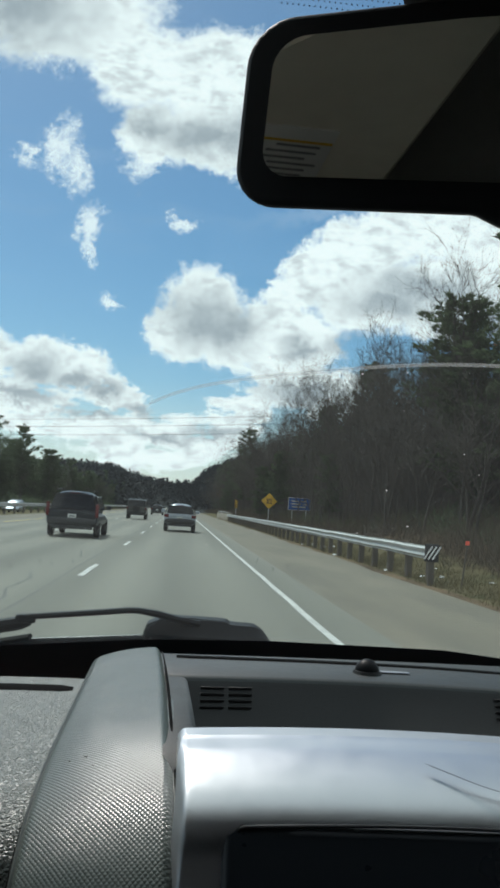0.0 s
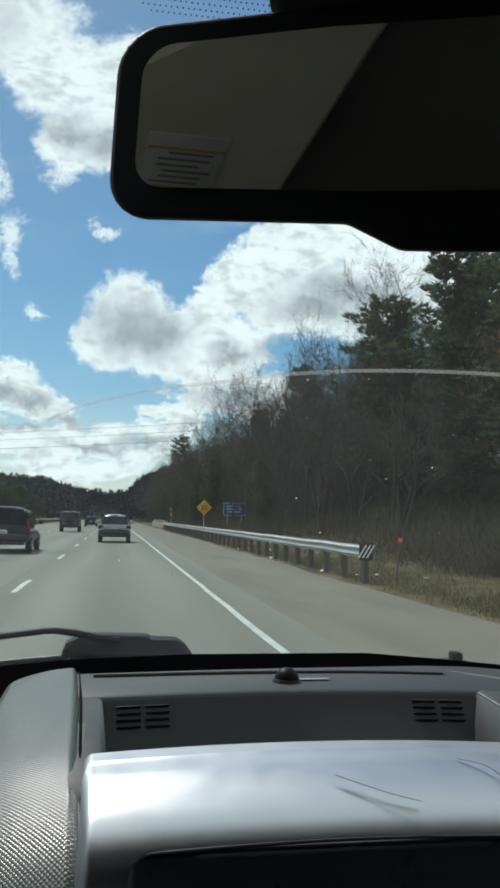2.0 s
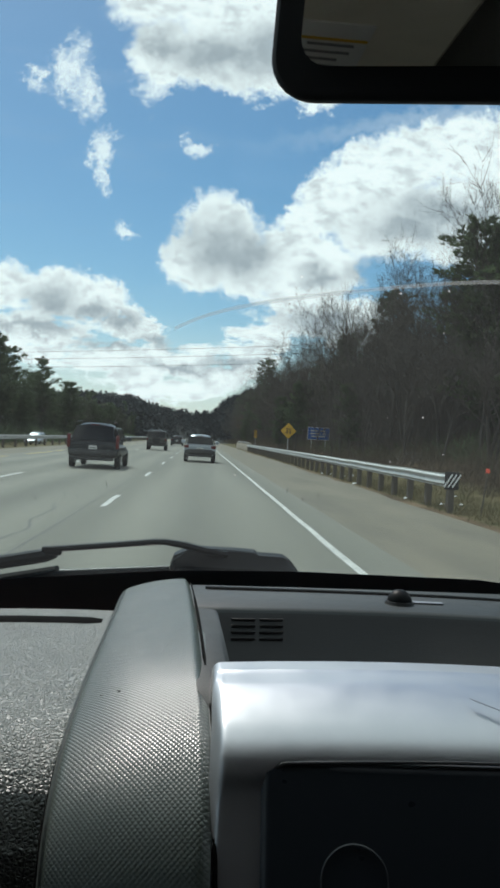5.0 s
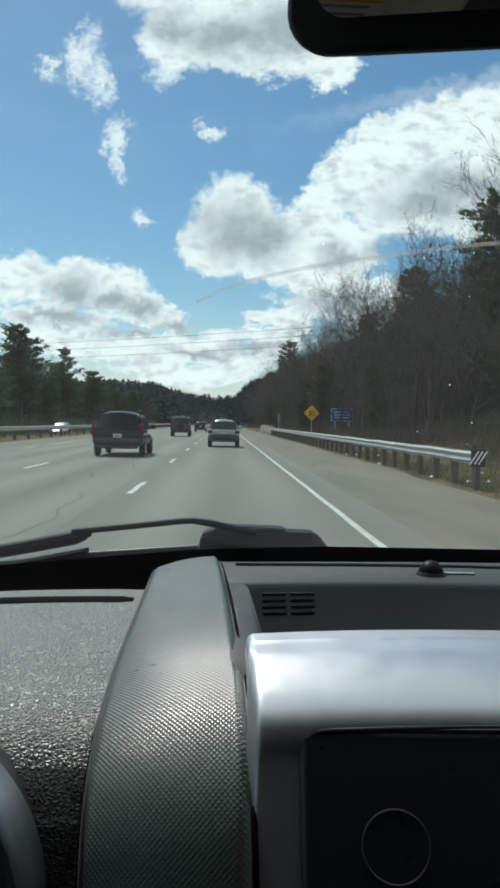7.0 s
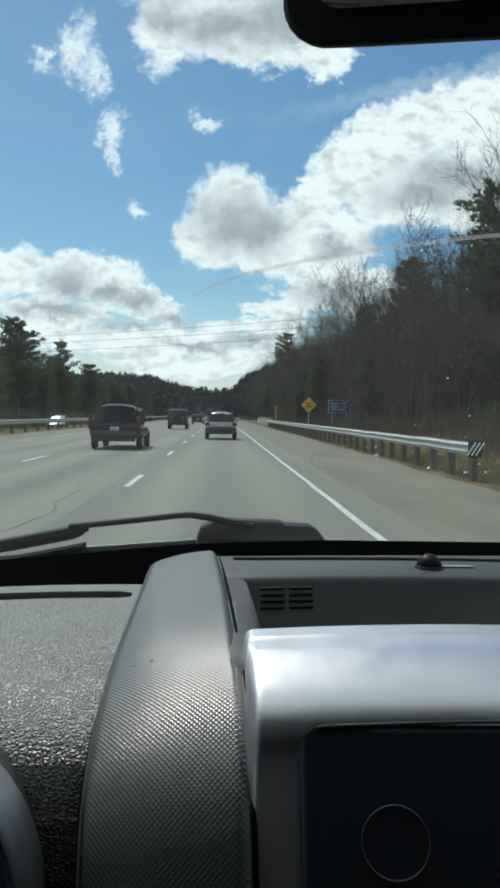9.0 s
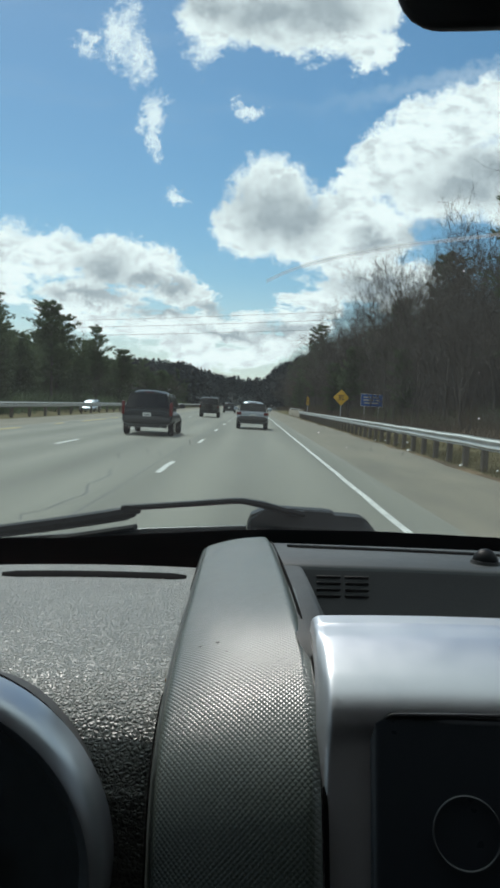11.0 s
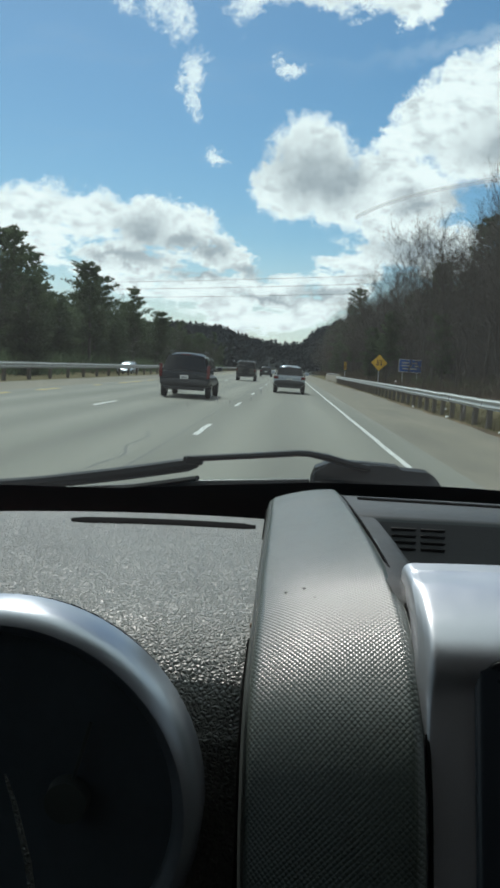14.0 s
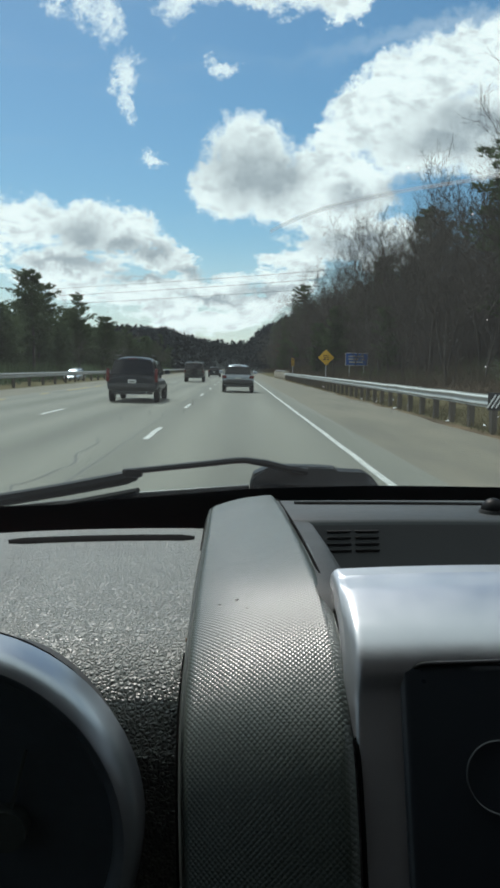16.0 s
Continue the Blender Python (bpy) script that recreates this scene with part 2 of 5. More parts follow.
M = {
    "asphalt": mat("asphalt", (.163, .158, .128), .82, vary=.15, scale=.75, bump=.004, bscale=55, stretch=(1, .05, 1)),
    "shoulder": mat("dusty_shoulder_asphalt", (.150, .136, .104), .9, vary=.12, scale=.8, bump=.012, bscale=26, stretch=(1, .22, 1), second=(.195, .170, .126)),
    "soil": mat("leaf_litter_soil", (.115, .085, .055), .95, vary=.3, scale=.6, bump=.05, bscale=9, second=(.200, .140, .085), spec=.08),
    "verge": mat("dry_grass", (.120, .115, .055), .95, vary=.3, scale=.8, bump=.04, bscale=12, second=(.185, .150, .085), spec=.08),
    "paint": mat("worn_white_road_paint", (.50, .50, .47), .7, vary=.2, scale=3, bump=.002, bscale=60),
    "yellow_paint": mat("worn_yellow_road_paint", (.50, .36, .07), .7, vary=.2, scale=3),
    "tar": mat("tar_seal", (.085, .083, .075), .7, vary=.2, scale=2),
    "galv": mat("galvanised_steel", (.42, .43, .42), .5, .12, vary=.12, scale=2.0, bump=.001, bscale=30),
    "postwood": mat("weathered_post_timber", (.095, .082, .066), .9, vary=.25, scale=3, bump=.004, bscale=40, stretch=(1, 1, .2), per=.2),
    "concrete": mat("parapet_concrete", (.40, .36, .29), .9, vary=.16, scale=.7, bump=.006, bscale=25, second=(.31, .27, .21)),
    "bark": mat("grey_bark", (.098, .090, .080), .95, vary=.25, scale=2, bump=.01, bscale=14, stretch=(1, 1, .3), per=.18, spec=.08),
    "twig": mat("bare_twigs", (.100, .090, .080), .95, vary=.2, scale=.5, per=.25, spec=.08),
    "brush": mat("dry_brush", (.120, .098, .074), .95, vary=.25, scale=.4, per=.3, spec=.08),
    "needle": mat("pine_needles", (.088, .126, .070), .7, vary=.25, scale=.5, per=.3, second=(.120, .150, .082), spec=.2),
    "rust_leaf": mat("rusty_oak_leaves", (.20, .095, .035), .8, vary=.25, scale=.8, per=.3),
    # air haze is tinted into far_wood, canopy shade darkened into far_floor
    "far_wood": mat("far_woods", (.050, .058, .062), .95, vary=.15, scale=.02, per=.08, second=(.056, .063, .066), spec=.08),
    "far_floor": mat("far_shaded_forest_floor", (.030, .034, .033), .95, vary=.2, scale=.02, spec=.08),
    "sign_yellow": mat("sign_yellow", (.62, .36, .02), .5, vary=.08, scale=2),
    "sign_blue": mat("sign_blue", (.02, .09, .33), .5, vary=.08, scale=2),
    "sign_black": mat("sign_black", (.02, .02, .02), .6, vary=.1),
    "sign_white": mat("sign_white", (.7, .7, .7), .5, vary=.08),
    "orange": mat("marker_orange", (.85, .12, .07), .5, vary=.08),
    "car_white": mat("silver_white_car_paint", (.32, .36, .40), .32, .2, vary=.05, coat=.5),
    "car_dark": mat("dark_slate_car_paint", (.012, .016, .021), .32, .0, vary=.08, spec=.3),
    "car_olive": mat("dull_dark_car_paint", (.040, .042, .036), .45, .1, vary=.1, coat=.3),
    "car_glass": mat("tinted_car_glass", (.006, .007, .008), .08, vary=.05, spec=.3),
    "tyre": mat("tyre_rubber", (.016, .016, .016), .85, vary=.2, scale=8),
    "rim": mat("wheel_alloy", (.42, .42, .43), .35, .8, vary=.08),
    "tail": mat("tail_light_red", (.10, .007, .007), .25, vary=.1, spec=.3),
    "trim": mat("black_plastic_trim", (.020, .021, .022), .55, vary=.15, scale=9),
    "plate": mat("number_plate_white", (.62, .62, .60), .5, vary=.06),
    "dash_pad": mat("grained_dark_grey_vinyl", (.200, .222, .205), .44, vary=.10, scale=9, bump=.0013, bscale=370, cells=True, spec=.85),
    "dash_smooth": mat("fine_grain_grey_plastic", (.036, .044, .044), .46, vary=.10, scale=8, bump=.00015, bscale=900),
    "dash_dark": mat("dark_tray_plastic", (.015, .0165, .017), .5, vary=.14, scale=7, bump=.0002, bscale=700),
    "black": mat("black_plastic", (.018, .019, .020), .5, vary=.15, scale=12),
    "gap": mat("slot_black", (.004, .004, .004), .9, vary=.1, spec=.05),
    "silver": mat("brushed_silver_plastic", (.58, .615, .645), .37, .8, vary=.04, scale=6, bump=.00004, bscale=300),
    "ring_silver": mat("dark_silver_ring", (.42, .47, .51), .32, .8, vary=.06, scale=6),
    "screen": mat("black_screen_glass", (.022, .029, .036), .30, vary=.01, coat=.3),
    "gauge_lens": mat("dark_gauge_lens", (.115, .140, .160), .35, vary=.1, scale=20),
    "ring_grey": mat("grey_ring", (.06, .064, .068), .4, .4, vary=.06),
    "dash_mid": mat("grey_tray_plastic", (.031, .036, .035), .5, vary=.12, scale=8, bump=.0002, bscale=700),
    "wiper": mat("wiper_black", (.010, .011, .012), .45, vary=.15, scale=14, spec=.12),
    "frit": mat("black_ceramic_frit", (.045, .050, .058), .6, vary=.1, spec=.3),
    "mirror_case": mat("mirror_case_plastic", (.017, .019, .023), .55, vary=.12, scale=10, bump=.0001, bscale=700),
    "scuff": mat("streak_grey", (.24, .265, .30), .5, .4, vary=.1),
    "liner": mat("grey_beige_headliner", (.21, .21, .19), .95, vary=.08, scale=6, bump=.0014, bscale=330),
    "visor": mat("beige_visor_vinyl", (.72, .68, .57), .8, vary=.08, scale=6, bump=.0004, bscale=300),
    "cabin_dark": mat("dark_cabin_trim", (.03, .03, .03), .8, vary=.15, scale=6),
    "label_white": mat("label_white", (.72, .72, .70), .6, vary=.04),
    "label_grey": mat("label_print_grey", (.20, .20, .20), .6, vary=.05),
    "wire": mat("cable_black", (.03, .03, .032), .7, vary=.1),
}
# leaves and needles let light through
for key, share in (("needle", .42), ("rust_leaf", .4), ("verge", .3)):
    nt = M[key].node_tree
    pb = nt.nodes["Principled BSDF"]
    thru, blend = nt.nodes.new("ShaderNodeBsdfTranslucent"), nt.nodes.new("ShaderNodeMixShader")
    nt.links.new(pb.inputs["Base Color"].links[0].from_socket, thru.inputs[0])
    blend.inputs[0].default_value = share
    nt.links.new(pb.outputs[0], blend.inputs[1]), nt.links.new(thru.outputs[0], blend.inputs[2])
    nt.links.new(blend.outputs[0], nt.nodes["Material Output"].inputs[0])
# traffic wear along the lanes: paler wheel tracks, a darker oily strip between them
nt = M["asphalt"].node_tree
pb = nt.nodes["Principled BSDF"]
src = pb.inputs["Base Color"].links[0].from_socket
obj = nt.nodes.new("ShaderNodeTexCoord").outputs["Object"]
sp = nt.nodes.new("ShaderNodeSeparateXYZ")
nt.links.new(obj, sp.inputs[0])
wob = nt.nodes.new("ShaderNodeTexNoise")
wob.inputs["Scale"].default_value = .05
nt.links.new(obj, wob.inputs["Vector"])
chain = sp.outputs[0]
for op, v in (("ADD", -.05), ("MULTIPLY", 2 * math.pi / 1.84), ("COSINE", None), ("MULTIPLY_ADD", (-.12, 1.0))):
    n_ = nt.nodes.new("ShaderNodeMath")
    n_.operation = op
    nt.links.new(chain, n_.inputs[0])
    if isinstance(v, tuple):
        n_.inputs[1].default_value, n_.inputs[2].default_value = v
    elif v is not None:
        n_.inputs[1].default_value = v
    chain = n_.outputs[0]
grit = nt.nodes.new("ShaderNodeTexNoise")
grit.inputs["Scale"].default_value, grit.inputs["Detail"].default_value, grit.inputs["Roughness"].default_value = 7.0, 7, .75
nt.links.new(obj, grit.inputs["Vector"])
grain = nt.nodes.new("ShaderNodeMath")
grain.operation = "MULTIPLY_ADD"
nt.links.new(grit.outputs["Fac"], grain.inputs[0])
grain.inputs[1].default_value, grain.inputs[2].default_value = .9, .55
gm = nt.nodes.new("ShaderNodeMath")
gm.operation = "MULTIPLY"
nt.links.new(grain.outputs[0], gm.inputs[0]), nt.links.new(chain, gm.inputs[1])
chain = gm.outputs[0]
patchy = nt.nodes.new("ShaderNodeMath")
patchy.operation = "MULTIPLY_ADD"
nt.links.new(wob.outputs["Fac"], patchy.inputs[0])
patchy.inputs[1].default_value, patchy.inputs[2].default_value = .35, .82
both = nt.nodes.new("ShaderNodeMath")
both.operation = "MULTIPLY"
nt.links.new(chain, both.inputs[0]), nt.links.new(patchy.outputs[0], both.inputs[1])
wear = nt.nodes.new("ShaderNodeHueSaturation")
nt.links.new(src, wear.inputs["Color"]), nt.links.new(both.outputs[0], wear.inputs["Value"])
nt.links.new(wear.outputs[0], pb.inputs["Base Color"])
# knurled spine: small raised studs in a diagonal lattice
knurl = mat("knurled_grey_vinyl", (.060, .078, .068), .33, vary=.10, scale=9, spec=.9)
nt = knurl.node_tree
uvn = nt.nodes.new("ShaderNodeUVMap")
sep = nt.nodes.new("ShaderNodeSeparateXYZ")
nt.links.new(uvn.outputs[0], sep.inputs[0])


def nmath(op, a, b=None):
    n = nt.nodes.new("ShaderNodeMath")
    n.operation = op
    for i, v in enumerate((a, b)):
        if v is None:
            continue
        if isinstance(v, (int, float)):
            n.inputs[i].default_value = v
        else:
            nt.links.new(v, n.inputs[i])
    return n.outputs[0]


STUD = math.pi / .0030
su = nmath("SINE", nmath("MULTIPLY", nmath("ADD", sep.outputs[0], sep.outputs[1]), STUD))
sv = nmath("SINE", nmath("MULTIPLY", nmath("SUBTRACT", sep.outputs[0], sep.outputs[1]), STUD))
hh = nmath("POWER", nmath("ABSOLUTE", nmath("MULTIPLY", su, sv)), .8)
bmp = nt.nodes.new("ShaderNodeBump")
bmp.inputs["Strength"].default_value, bmp.inputs["Distance"].default_value = 1.0, .00020
nt.links.new(hh, bmp.inputs["Height"])
kb = nt.nodes["Principled BSDF"]
nt.links.new(bmp.outputs[0], kb.inputs["Normal"])
M["knurl"] = knurl

# clear glass: passes light straight on, with a faint mirror gloss
glass = bpy.data.materials.new("windscreen_glass")
glass.use_nodes = True
nt = glass.node_tree
nt.nodes.clear()
tr, gl, lw, pw, mu, mx, mo = [nt.nodes.new("ShaderNode" + k) for k in ("BsdfTransparent", "BsdfGlossy", "LayerWeight", "Math", "Math", "MixShader", "OutputMaterial")]
tr.inputs[0].default_value = (.865, .953, .960, 1)
gl.inputs["Roughness"].default_value = .02
pw.operation, mu.operation = "POWER", "MULTIPLY_ADD"
pw.inputs[1].default_value, mu.inputs[1].default_value, mu.inputs[2].default_value = 5.0, .45, .012
nt.links.new(lw.outputs["Facing"], pw.inputs[0]), nt.links.new(pw.outputs[0], mu.inputs[0])
nt.links.new(mu.outputs[0], mx.inputs[0]), nt.links.new(tr.outputs[0], mx.inputs[1]), nt.links.new(gl.outputs[0], mx.inputs[2])
dust, dmx = nt.nodes.new("ShaderNodeBsdfTranslucent"), nt.nodes.new("ShaderNodeMixShader")
dust.inputs[0].default_value, dmx.inputs[0].default_value = (.78, .80, .82, 1), .0075
nt.links.new(mx.outputs[0], dmx.inputs[1]), nt.links.new(dust.outputs[0], dmx.inputs[2])
nt.links.new(dmx.outputs[0], mo.inputs[0])
M["glass"] = glass
# glass for the unseen side panes; its tint is there to cut fill light
tint = bpy.data.materials.new("fill_dimming_side_glass")
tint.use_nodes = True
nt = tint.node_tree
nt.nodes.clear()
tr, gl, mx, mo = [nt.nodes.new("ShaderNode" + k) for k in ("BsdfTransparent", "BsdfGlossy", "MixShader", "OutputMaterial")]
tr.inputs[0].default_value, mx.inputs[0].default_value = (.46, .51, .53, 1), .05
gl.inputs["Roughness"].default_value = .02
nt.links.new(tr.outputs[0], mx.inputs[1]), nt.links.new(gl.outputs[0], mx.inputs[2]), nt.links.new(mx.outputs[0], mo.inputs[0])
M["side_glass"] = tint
smear = bpy.data.materials.new("wiper_smear")
smear.use_nodes = True
nt = smear.node_tree
nt.nodes.clear()
tr, df, mx, mo = [nt.nodes.new("ShaderNode" + k) for k in ("BsdfTransparent", "BsdfTranslucent", "MixShader", "OutputMaterial")]
df.inputs[0].default_value = (.26, .27, .27, 1)
mx.inputs[0].default_value = .40
nt.links.new(tr.outputs[0], mx.inputs[1]), nt.links.new(df.outputs[0], mx.inputs[2]), nt.links.new(mx.outputs[0], mo.inputs[0])
M["smear"] = smear
splash = bpy.data.materials.new("dried_splash")
splash.use_nodes = True
nt = splash.node_tree
nt.nodes.clear()
tr, df, mx, mo = [nt.nodes.new("ShaderNode" + k) for k in ("BsdfTransparent", "BsdfTranslucent", "MixShader", "OutputMaterial")]
df.inputs[0].default_value, mx.inputs[0].default_value = (.9, .9, .9, 1), .75
nt.links.new(tr.outputs[0], mx.inputs[1]), nt.links.new(df.outputs[0], mx.inputs[2]), nt.links.new(mx.outputs[0], mo.inputs[0])
M["speck"] = splash
mirror_mat = mat("mirror_glass", (.86, .88, .86), .1, 1.0, vary=.02, scale=2)
mirror_mat.node_tree.nodes["Principled BSDF"].inputs["Roughness"].links and mirror_mat.node_tree.links.remove(mirror_mat.node_tree.nodes["Principled BSDF"].inputs["Roughness"].links[0])
mirror_mat.node_tree.nodes["Principled BSDF"].inputs["Roughness"].default_value = .02
M["mirror"] = mirror_mat


# ---- building helpers ----
def thing(name, label, category, at=(0, 0, 0), group="", kind=""):
    e = new(name)
    e.location = at
    e.empty_display_size = .1
    return tagged(e, label, category, group, kind)


def finish(bm, name, material, smooth=True, angle=40):
    me = bpy.data.meshes.new(name)
    bmesh.ops.recalc_face_normals(bm, faces=bm.faces) if len(bm.faces) < 30000 else None
    bm.to_mesh(me)
    bm.free()
    for m in (material if isinstance(material, (list, tuple)) else [material]):
        me.materials.append(M[m])
    if smooth:
        me.polygons.foreach_set("use_smooth", [True] * len(me.polygons))
        me.set_sharp_from_angle(angle=radians(angle))
    return me


def part(name, bm, material, parent=None, label="", smooth=True, angle=40):
    """One mesh object out of bm (or a ready mesh), under parent; its points are in the parent's space."""
    me = bm if isinstance(bm, bpy.types.Mesh) else finish(bm, name, material, smooth, angle)
    ob = new(name, me)
    ob.parent = parent
    return tagged(ob, label) if label else ob


def box(c, s, bevel=0.0, turn=None, bm=None, seg=2):
    """A bevelled box at c with sides s, turned by degrees (x, y, z)."""
    b = bmesh.new()
    bmesh.ops.create_cube(b, size=1)
    bmesh.ops.scale(b, vec=s, verts=b.verts)
    if bevel:
        bmesh.ops.bevel(b, geom=b.edges[:], offset=bevel, segments=seg, affect="EDGES", profile=.6)
    if turn:
        bmesh.ops.transform(b, matrix=pose(0, 0, 0, *turn), verts=b.verts)
    bmesh.ops.translate(b, vec=c, verts=b.verts)
    if bm is None:
        return b
    me = bpy.data.meshes.new("t")
    b.to_mesh(me)
    b.free()
    bm.from_mesh(me)
    bpy.data.meshes.remove(me)
    return bm


def cyl(a, b, r1, r2=None, n=12, bm=None, cap=True):
    """A tapered tube from a to b."""
    bm = bm or bmesh.new()
    a, b = Vector(a), Vector(b)
    q = (b - a).to_track_quat("Z", "Y")
    r2 = r1 if r2 is None else r2
    rings = []
    for p, r in ((a, r1), (b, r2)):
        rings.append([bm.verts.new(p + q @ Vector((math.cos(2 * math.pi * k / n) * r, math.sin(2 * math.pi * k / n) * r, 0))) for k in range(n)])
    for k in range(n):
        bm.faces.new((rings[0][k], rings[0][(k + 1) % n], rings[1][(k + 1) % n], rings[1][k]))
    if cap:
        bm.faces.new(rings[0][::-1]), bm.faces.new(rings[1])
    return bm


def sweep(points, section, bm=None, closed=True, cap=True):
    """Rings of points joined in order: points is a list of rings."""
    bm = bm or bmesh.new()
    rings = [[bm.verts.new(p) for p in ring] for ring in points]
    n = len(rings[0])
    for r0, r1 in zip(rings, rings[1:]):
        for k in range(n if closed else n - 1):
            bm.faces.new((r0[k], r0[(k + 1) % n], r1[(k + 1) % n], r1[k]))
    if cap and closed:
        bm.faces.new(rings[0][::-1]), bm.faces.new(rings[-1])
    return bm


def tube(path, radii, n=8, squash=1.0):
    """A tube along a path with a radius at each point."""
    rings = []
    for i, p in enumerate(path):
        a, b = Vector(path[max(i - 1, 0)]), Vector(path[min(i + 1, len(path) - 1)])
        q = (b - a).to_track_quat("Z", "Y")
        rings.append([Vector(p) + q @ Vector((math.cos(2 * math.pi * k / n) * radii[i], math.sin(2 * math.pi * k / n) * radii[i] * squash, 0)) for k in range(n)])
    return sweep(rings, None)


def outline(pts, y0, y1, bevel=0.0):
    """A plate with the outline pts in x, z, from depth y0 to y1."""
    bm = bmesh.new()
    f = bm.faces.new([bm.verts.new((x, y0, z)) for x, z in pts])
    ex = bmesh.ops.extrude_face_region(bm, geom=[f])
    bmesh.ops.translate(bm, vec=(0, y1 - y0, 0), verts=[v for v in ex["geom"] if isinstance(v, bmesh.types.BMVert)])
    if bevel:
        bmesh.ops.bevel(bm, geom=bm.edges[:], offset=bevel, segments=3, affect="EDGES", profile=.6)
    return bm


def smoothstep(a, b, v):
    t = min(1, max(0, (v - a) / (b - a)))
    return t * t * (3 - 2 * t)


def lerp_table(table, v):
    for (a, p), (b, q) in zip(table, table[1:]):
        if v <= b:
            t = max(0, (v - a) / (b - a))
            return p + (q - p) * t
    return table[-1][1]


# ---- ground and road ----
RIDGE = [(-2, .02), (-.6, .026), (-.30, .026), (-.22, .026), (-.14, .031), (-.09, .030), (-.05, .020), (-.02, .016), (0, .015), (.015, .019), (.03, .032), (.07, .048), (.13, .045), (.3, .06), (2, .05)]
FLAT = -.05


def ground_height(x, y):
    """The land's height: level under the road, banks beside it, hills far ahead."""
    z = FLAT
    z += smoothstep(8.5, 24, x) * 2.6 * smoothstep(-60, 60, y + 40) + smoothstep(24, 90, x) * 5.5
    z += -.5 * smoothstep(-14, -20, x) + smoothstep(-26, -70, x) * 2.2
    if y > 250:
        z += max(0, y) * lerp_table(RIDGE, x / y) * smoothstep(250, 800, y) * (1 - (1 - smoothstep(13, 34, abs(x + 3.2))) * (1 - smoothstep(560, 640, y))) * (1 if y < 1000 else max(.35, 1 - (y - 1000) / 2500))
    d = smoothstep(7.5, 12, x) + smoothstep(-15, -20, x)
    z += d * (noise.noise((x * .21, y * .21, 0)) * .22 + noise.noise((x * .05, y * .05, 3)) * .6)
    return z


def axis_lines(spans):
    out = []
    for a, b, step in spans:
        v = a
        while v < b - 1e-6:
            out.append(v)
            v += step
    return out + [spans[-1][1]]


xs = axis_lines([(-2600, -400, 220), (-400, -120, 20), (-120, -40, 8), (-40, -14, 2), (-14, 6, 5), (6, 30, 1.0), (30, 60, 3), (60, 160, 10), (160, 400, 20), (400, 2600, 220)])
ys = axis_lines([(-600, -40, 80), (-40, 10, 5), (10, 90, 1.5), (90, 250, 6), (250, 1100, 17), (1100, 4200, 155)])
verts = [(x, y, ground_height(x, y)) for y in ys for x in xs]
faces = [(j * len(xs) + i, j * len(xs) + i + 1, (j + 1) * len(xs) + i + 1, (j + 1) * len(xs) + i) for j in range(len(ys) - 1) for i in range(len(xs) - 1)]
me = bpy.data.meshes.new("ground")
me.from_pydata(verts, [], faces)
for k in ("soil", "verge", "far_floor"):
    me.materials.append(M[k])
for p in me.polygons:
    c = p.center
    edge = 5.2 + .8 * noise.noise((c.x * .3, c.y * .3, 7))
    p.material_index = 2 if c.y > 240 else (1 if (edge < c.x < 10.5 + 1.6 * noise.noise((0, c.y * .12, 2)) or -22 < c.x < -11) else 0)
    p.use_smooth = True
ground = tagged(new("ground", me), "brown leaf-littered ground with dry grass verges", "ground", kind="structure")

LANE_L, LANE_LL, EDGE_R, EDGE_L = -1.79, -5.55, 1.88, -9.3
bm = bmesh.new()


def strip(bm, x0, x1, y0, y1, z, step=10.0, thick=.05, wob=0.0):
    n = max(1, int((y1 - y0) / step))
    rows = []
    for i in range(n + 1):
        y = y0 + (y1 - y0) * i / n
        w = wob * noise.noise((x1, y * .35, 5)) if wob else 0
        rows.append([bm.verts.new(p) for p in ((x0, y, z - thick), (x0, y, z), (x1 + w, y, z), (x1 + w, y, z - thick))])
    for a, b in zip(rows, rows[1:]):
        for k in range(3):
            bm.faces.new((a[k], a[k + 1], b[k + 1], b[k]))
    bm.faces.new(rows[0]), bm.faces.new(rows[-1][::-1])
    return bm


road = part("road", strip(bm, -9.9, 2.6, -60, 560, 0, 12), "asphalt", smooth=False)
tagged(road, "sun-bleached grey asphalt highway with three lanes", "road", kind="structure")
sh = part("road_shoulder", strip(bmesh.new(), 2.603, 5.55, -60, 560, -.004, 2.5, .05, .35), "shoulder", smooth=False)
tagged(sh, "dusty worn asphalt hard shoulder of the highway", "shoulder", kind="structure")
shl = part("road_shoulder", strip(bmesh.new(), -12.6, -9.903, -60, 560, -.004, 4, .05), "shoulder", smooth=False)
tagged(shl, "dusty asphalt inner shoulder beside the median", "shoulder", kind="structure")

rnd = random.Random(3)


def marking(x, y0, y1, w, material, name, label, worn=.0):
    """A painted line with frayed ends and edges, a few millimetres proud."""
    b = bmesh.new()
    n = max(4, int((y1 - y0) / .5)) if y1 - y0 < 60 else int((y1 - y0) / 1.5)
    rows = []
    for i in range(n + 1):
        y = y0 + (y1 - y0) * i / n
        j = rnd.uniform(-.012, .012)
        rows.append((b.verts.new((x - w / 2 + j, y, .005)), b.verts.new((x + w / 2 + j * .7, y, .005))))
    for i, (a, c) in enumerate(zip(rows, rows[1:])):
        if rnd.random() > worn:
            b.faces.new((a[0], a[1], c[1], c[0]))
    ex = bmesh.ops.extrude_face_region(b, geom=b.faces[:])
    bmesh.ops.translate(b, vec=(0, 0, -.004), verts=[v for v in ex["geom"] if isinstance(v, bmesh.types.BMVert)])
    return tagged(part(name, b, material, smooth=False), label, "road marking", kind="structure")


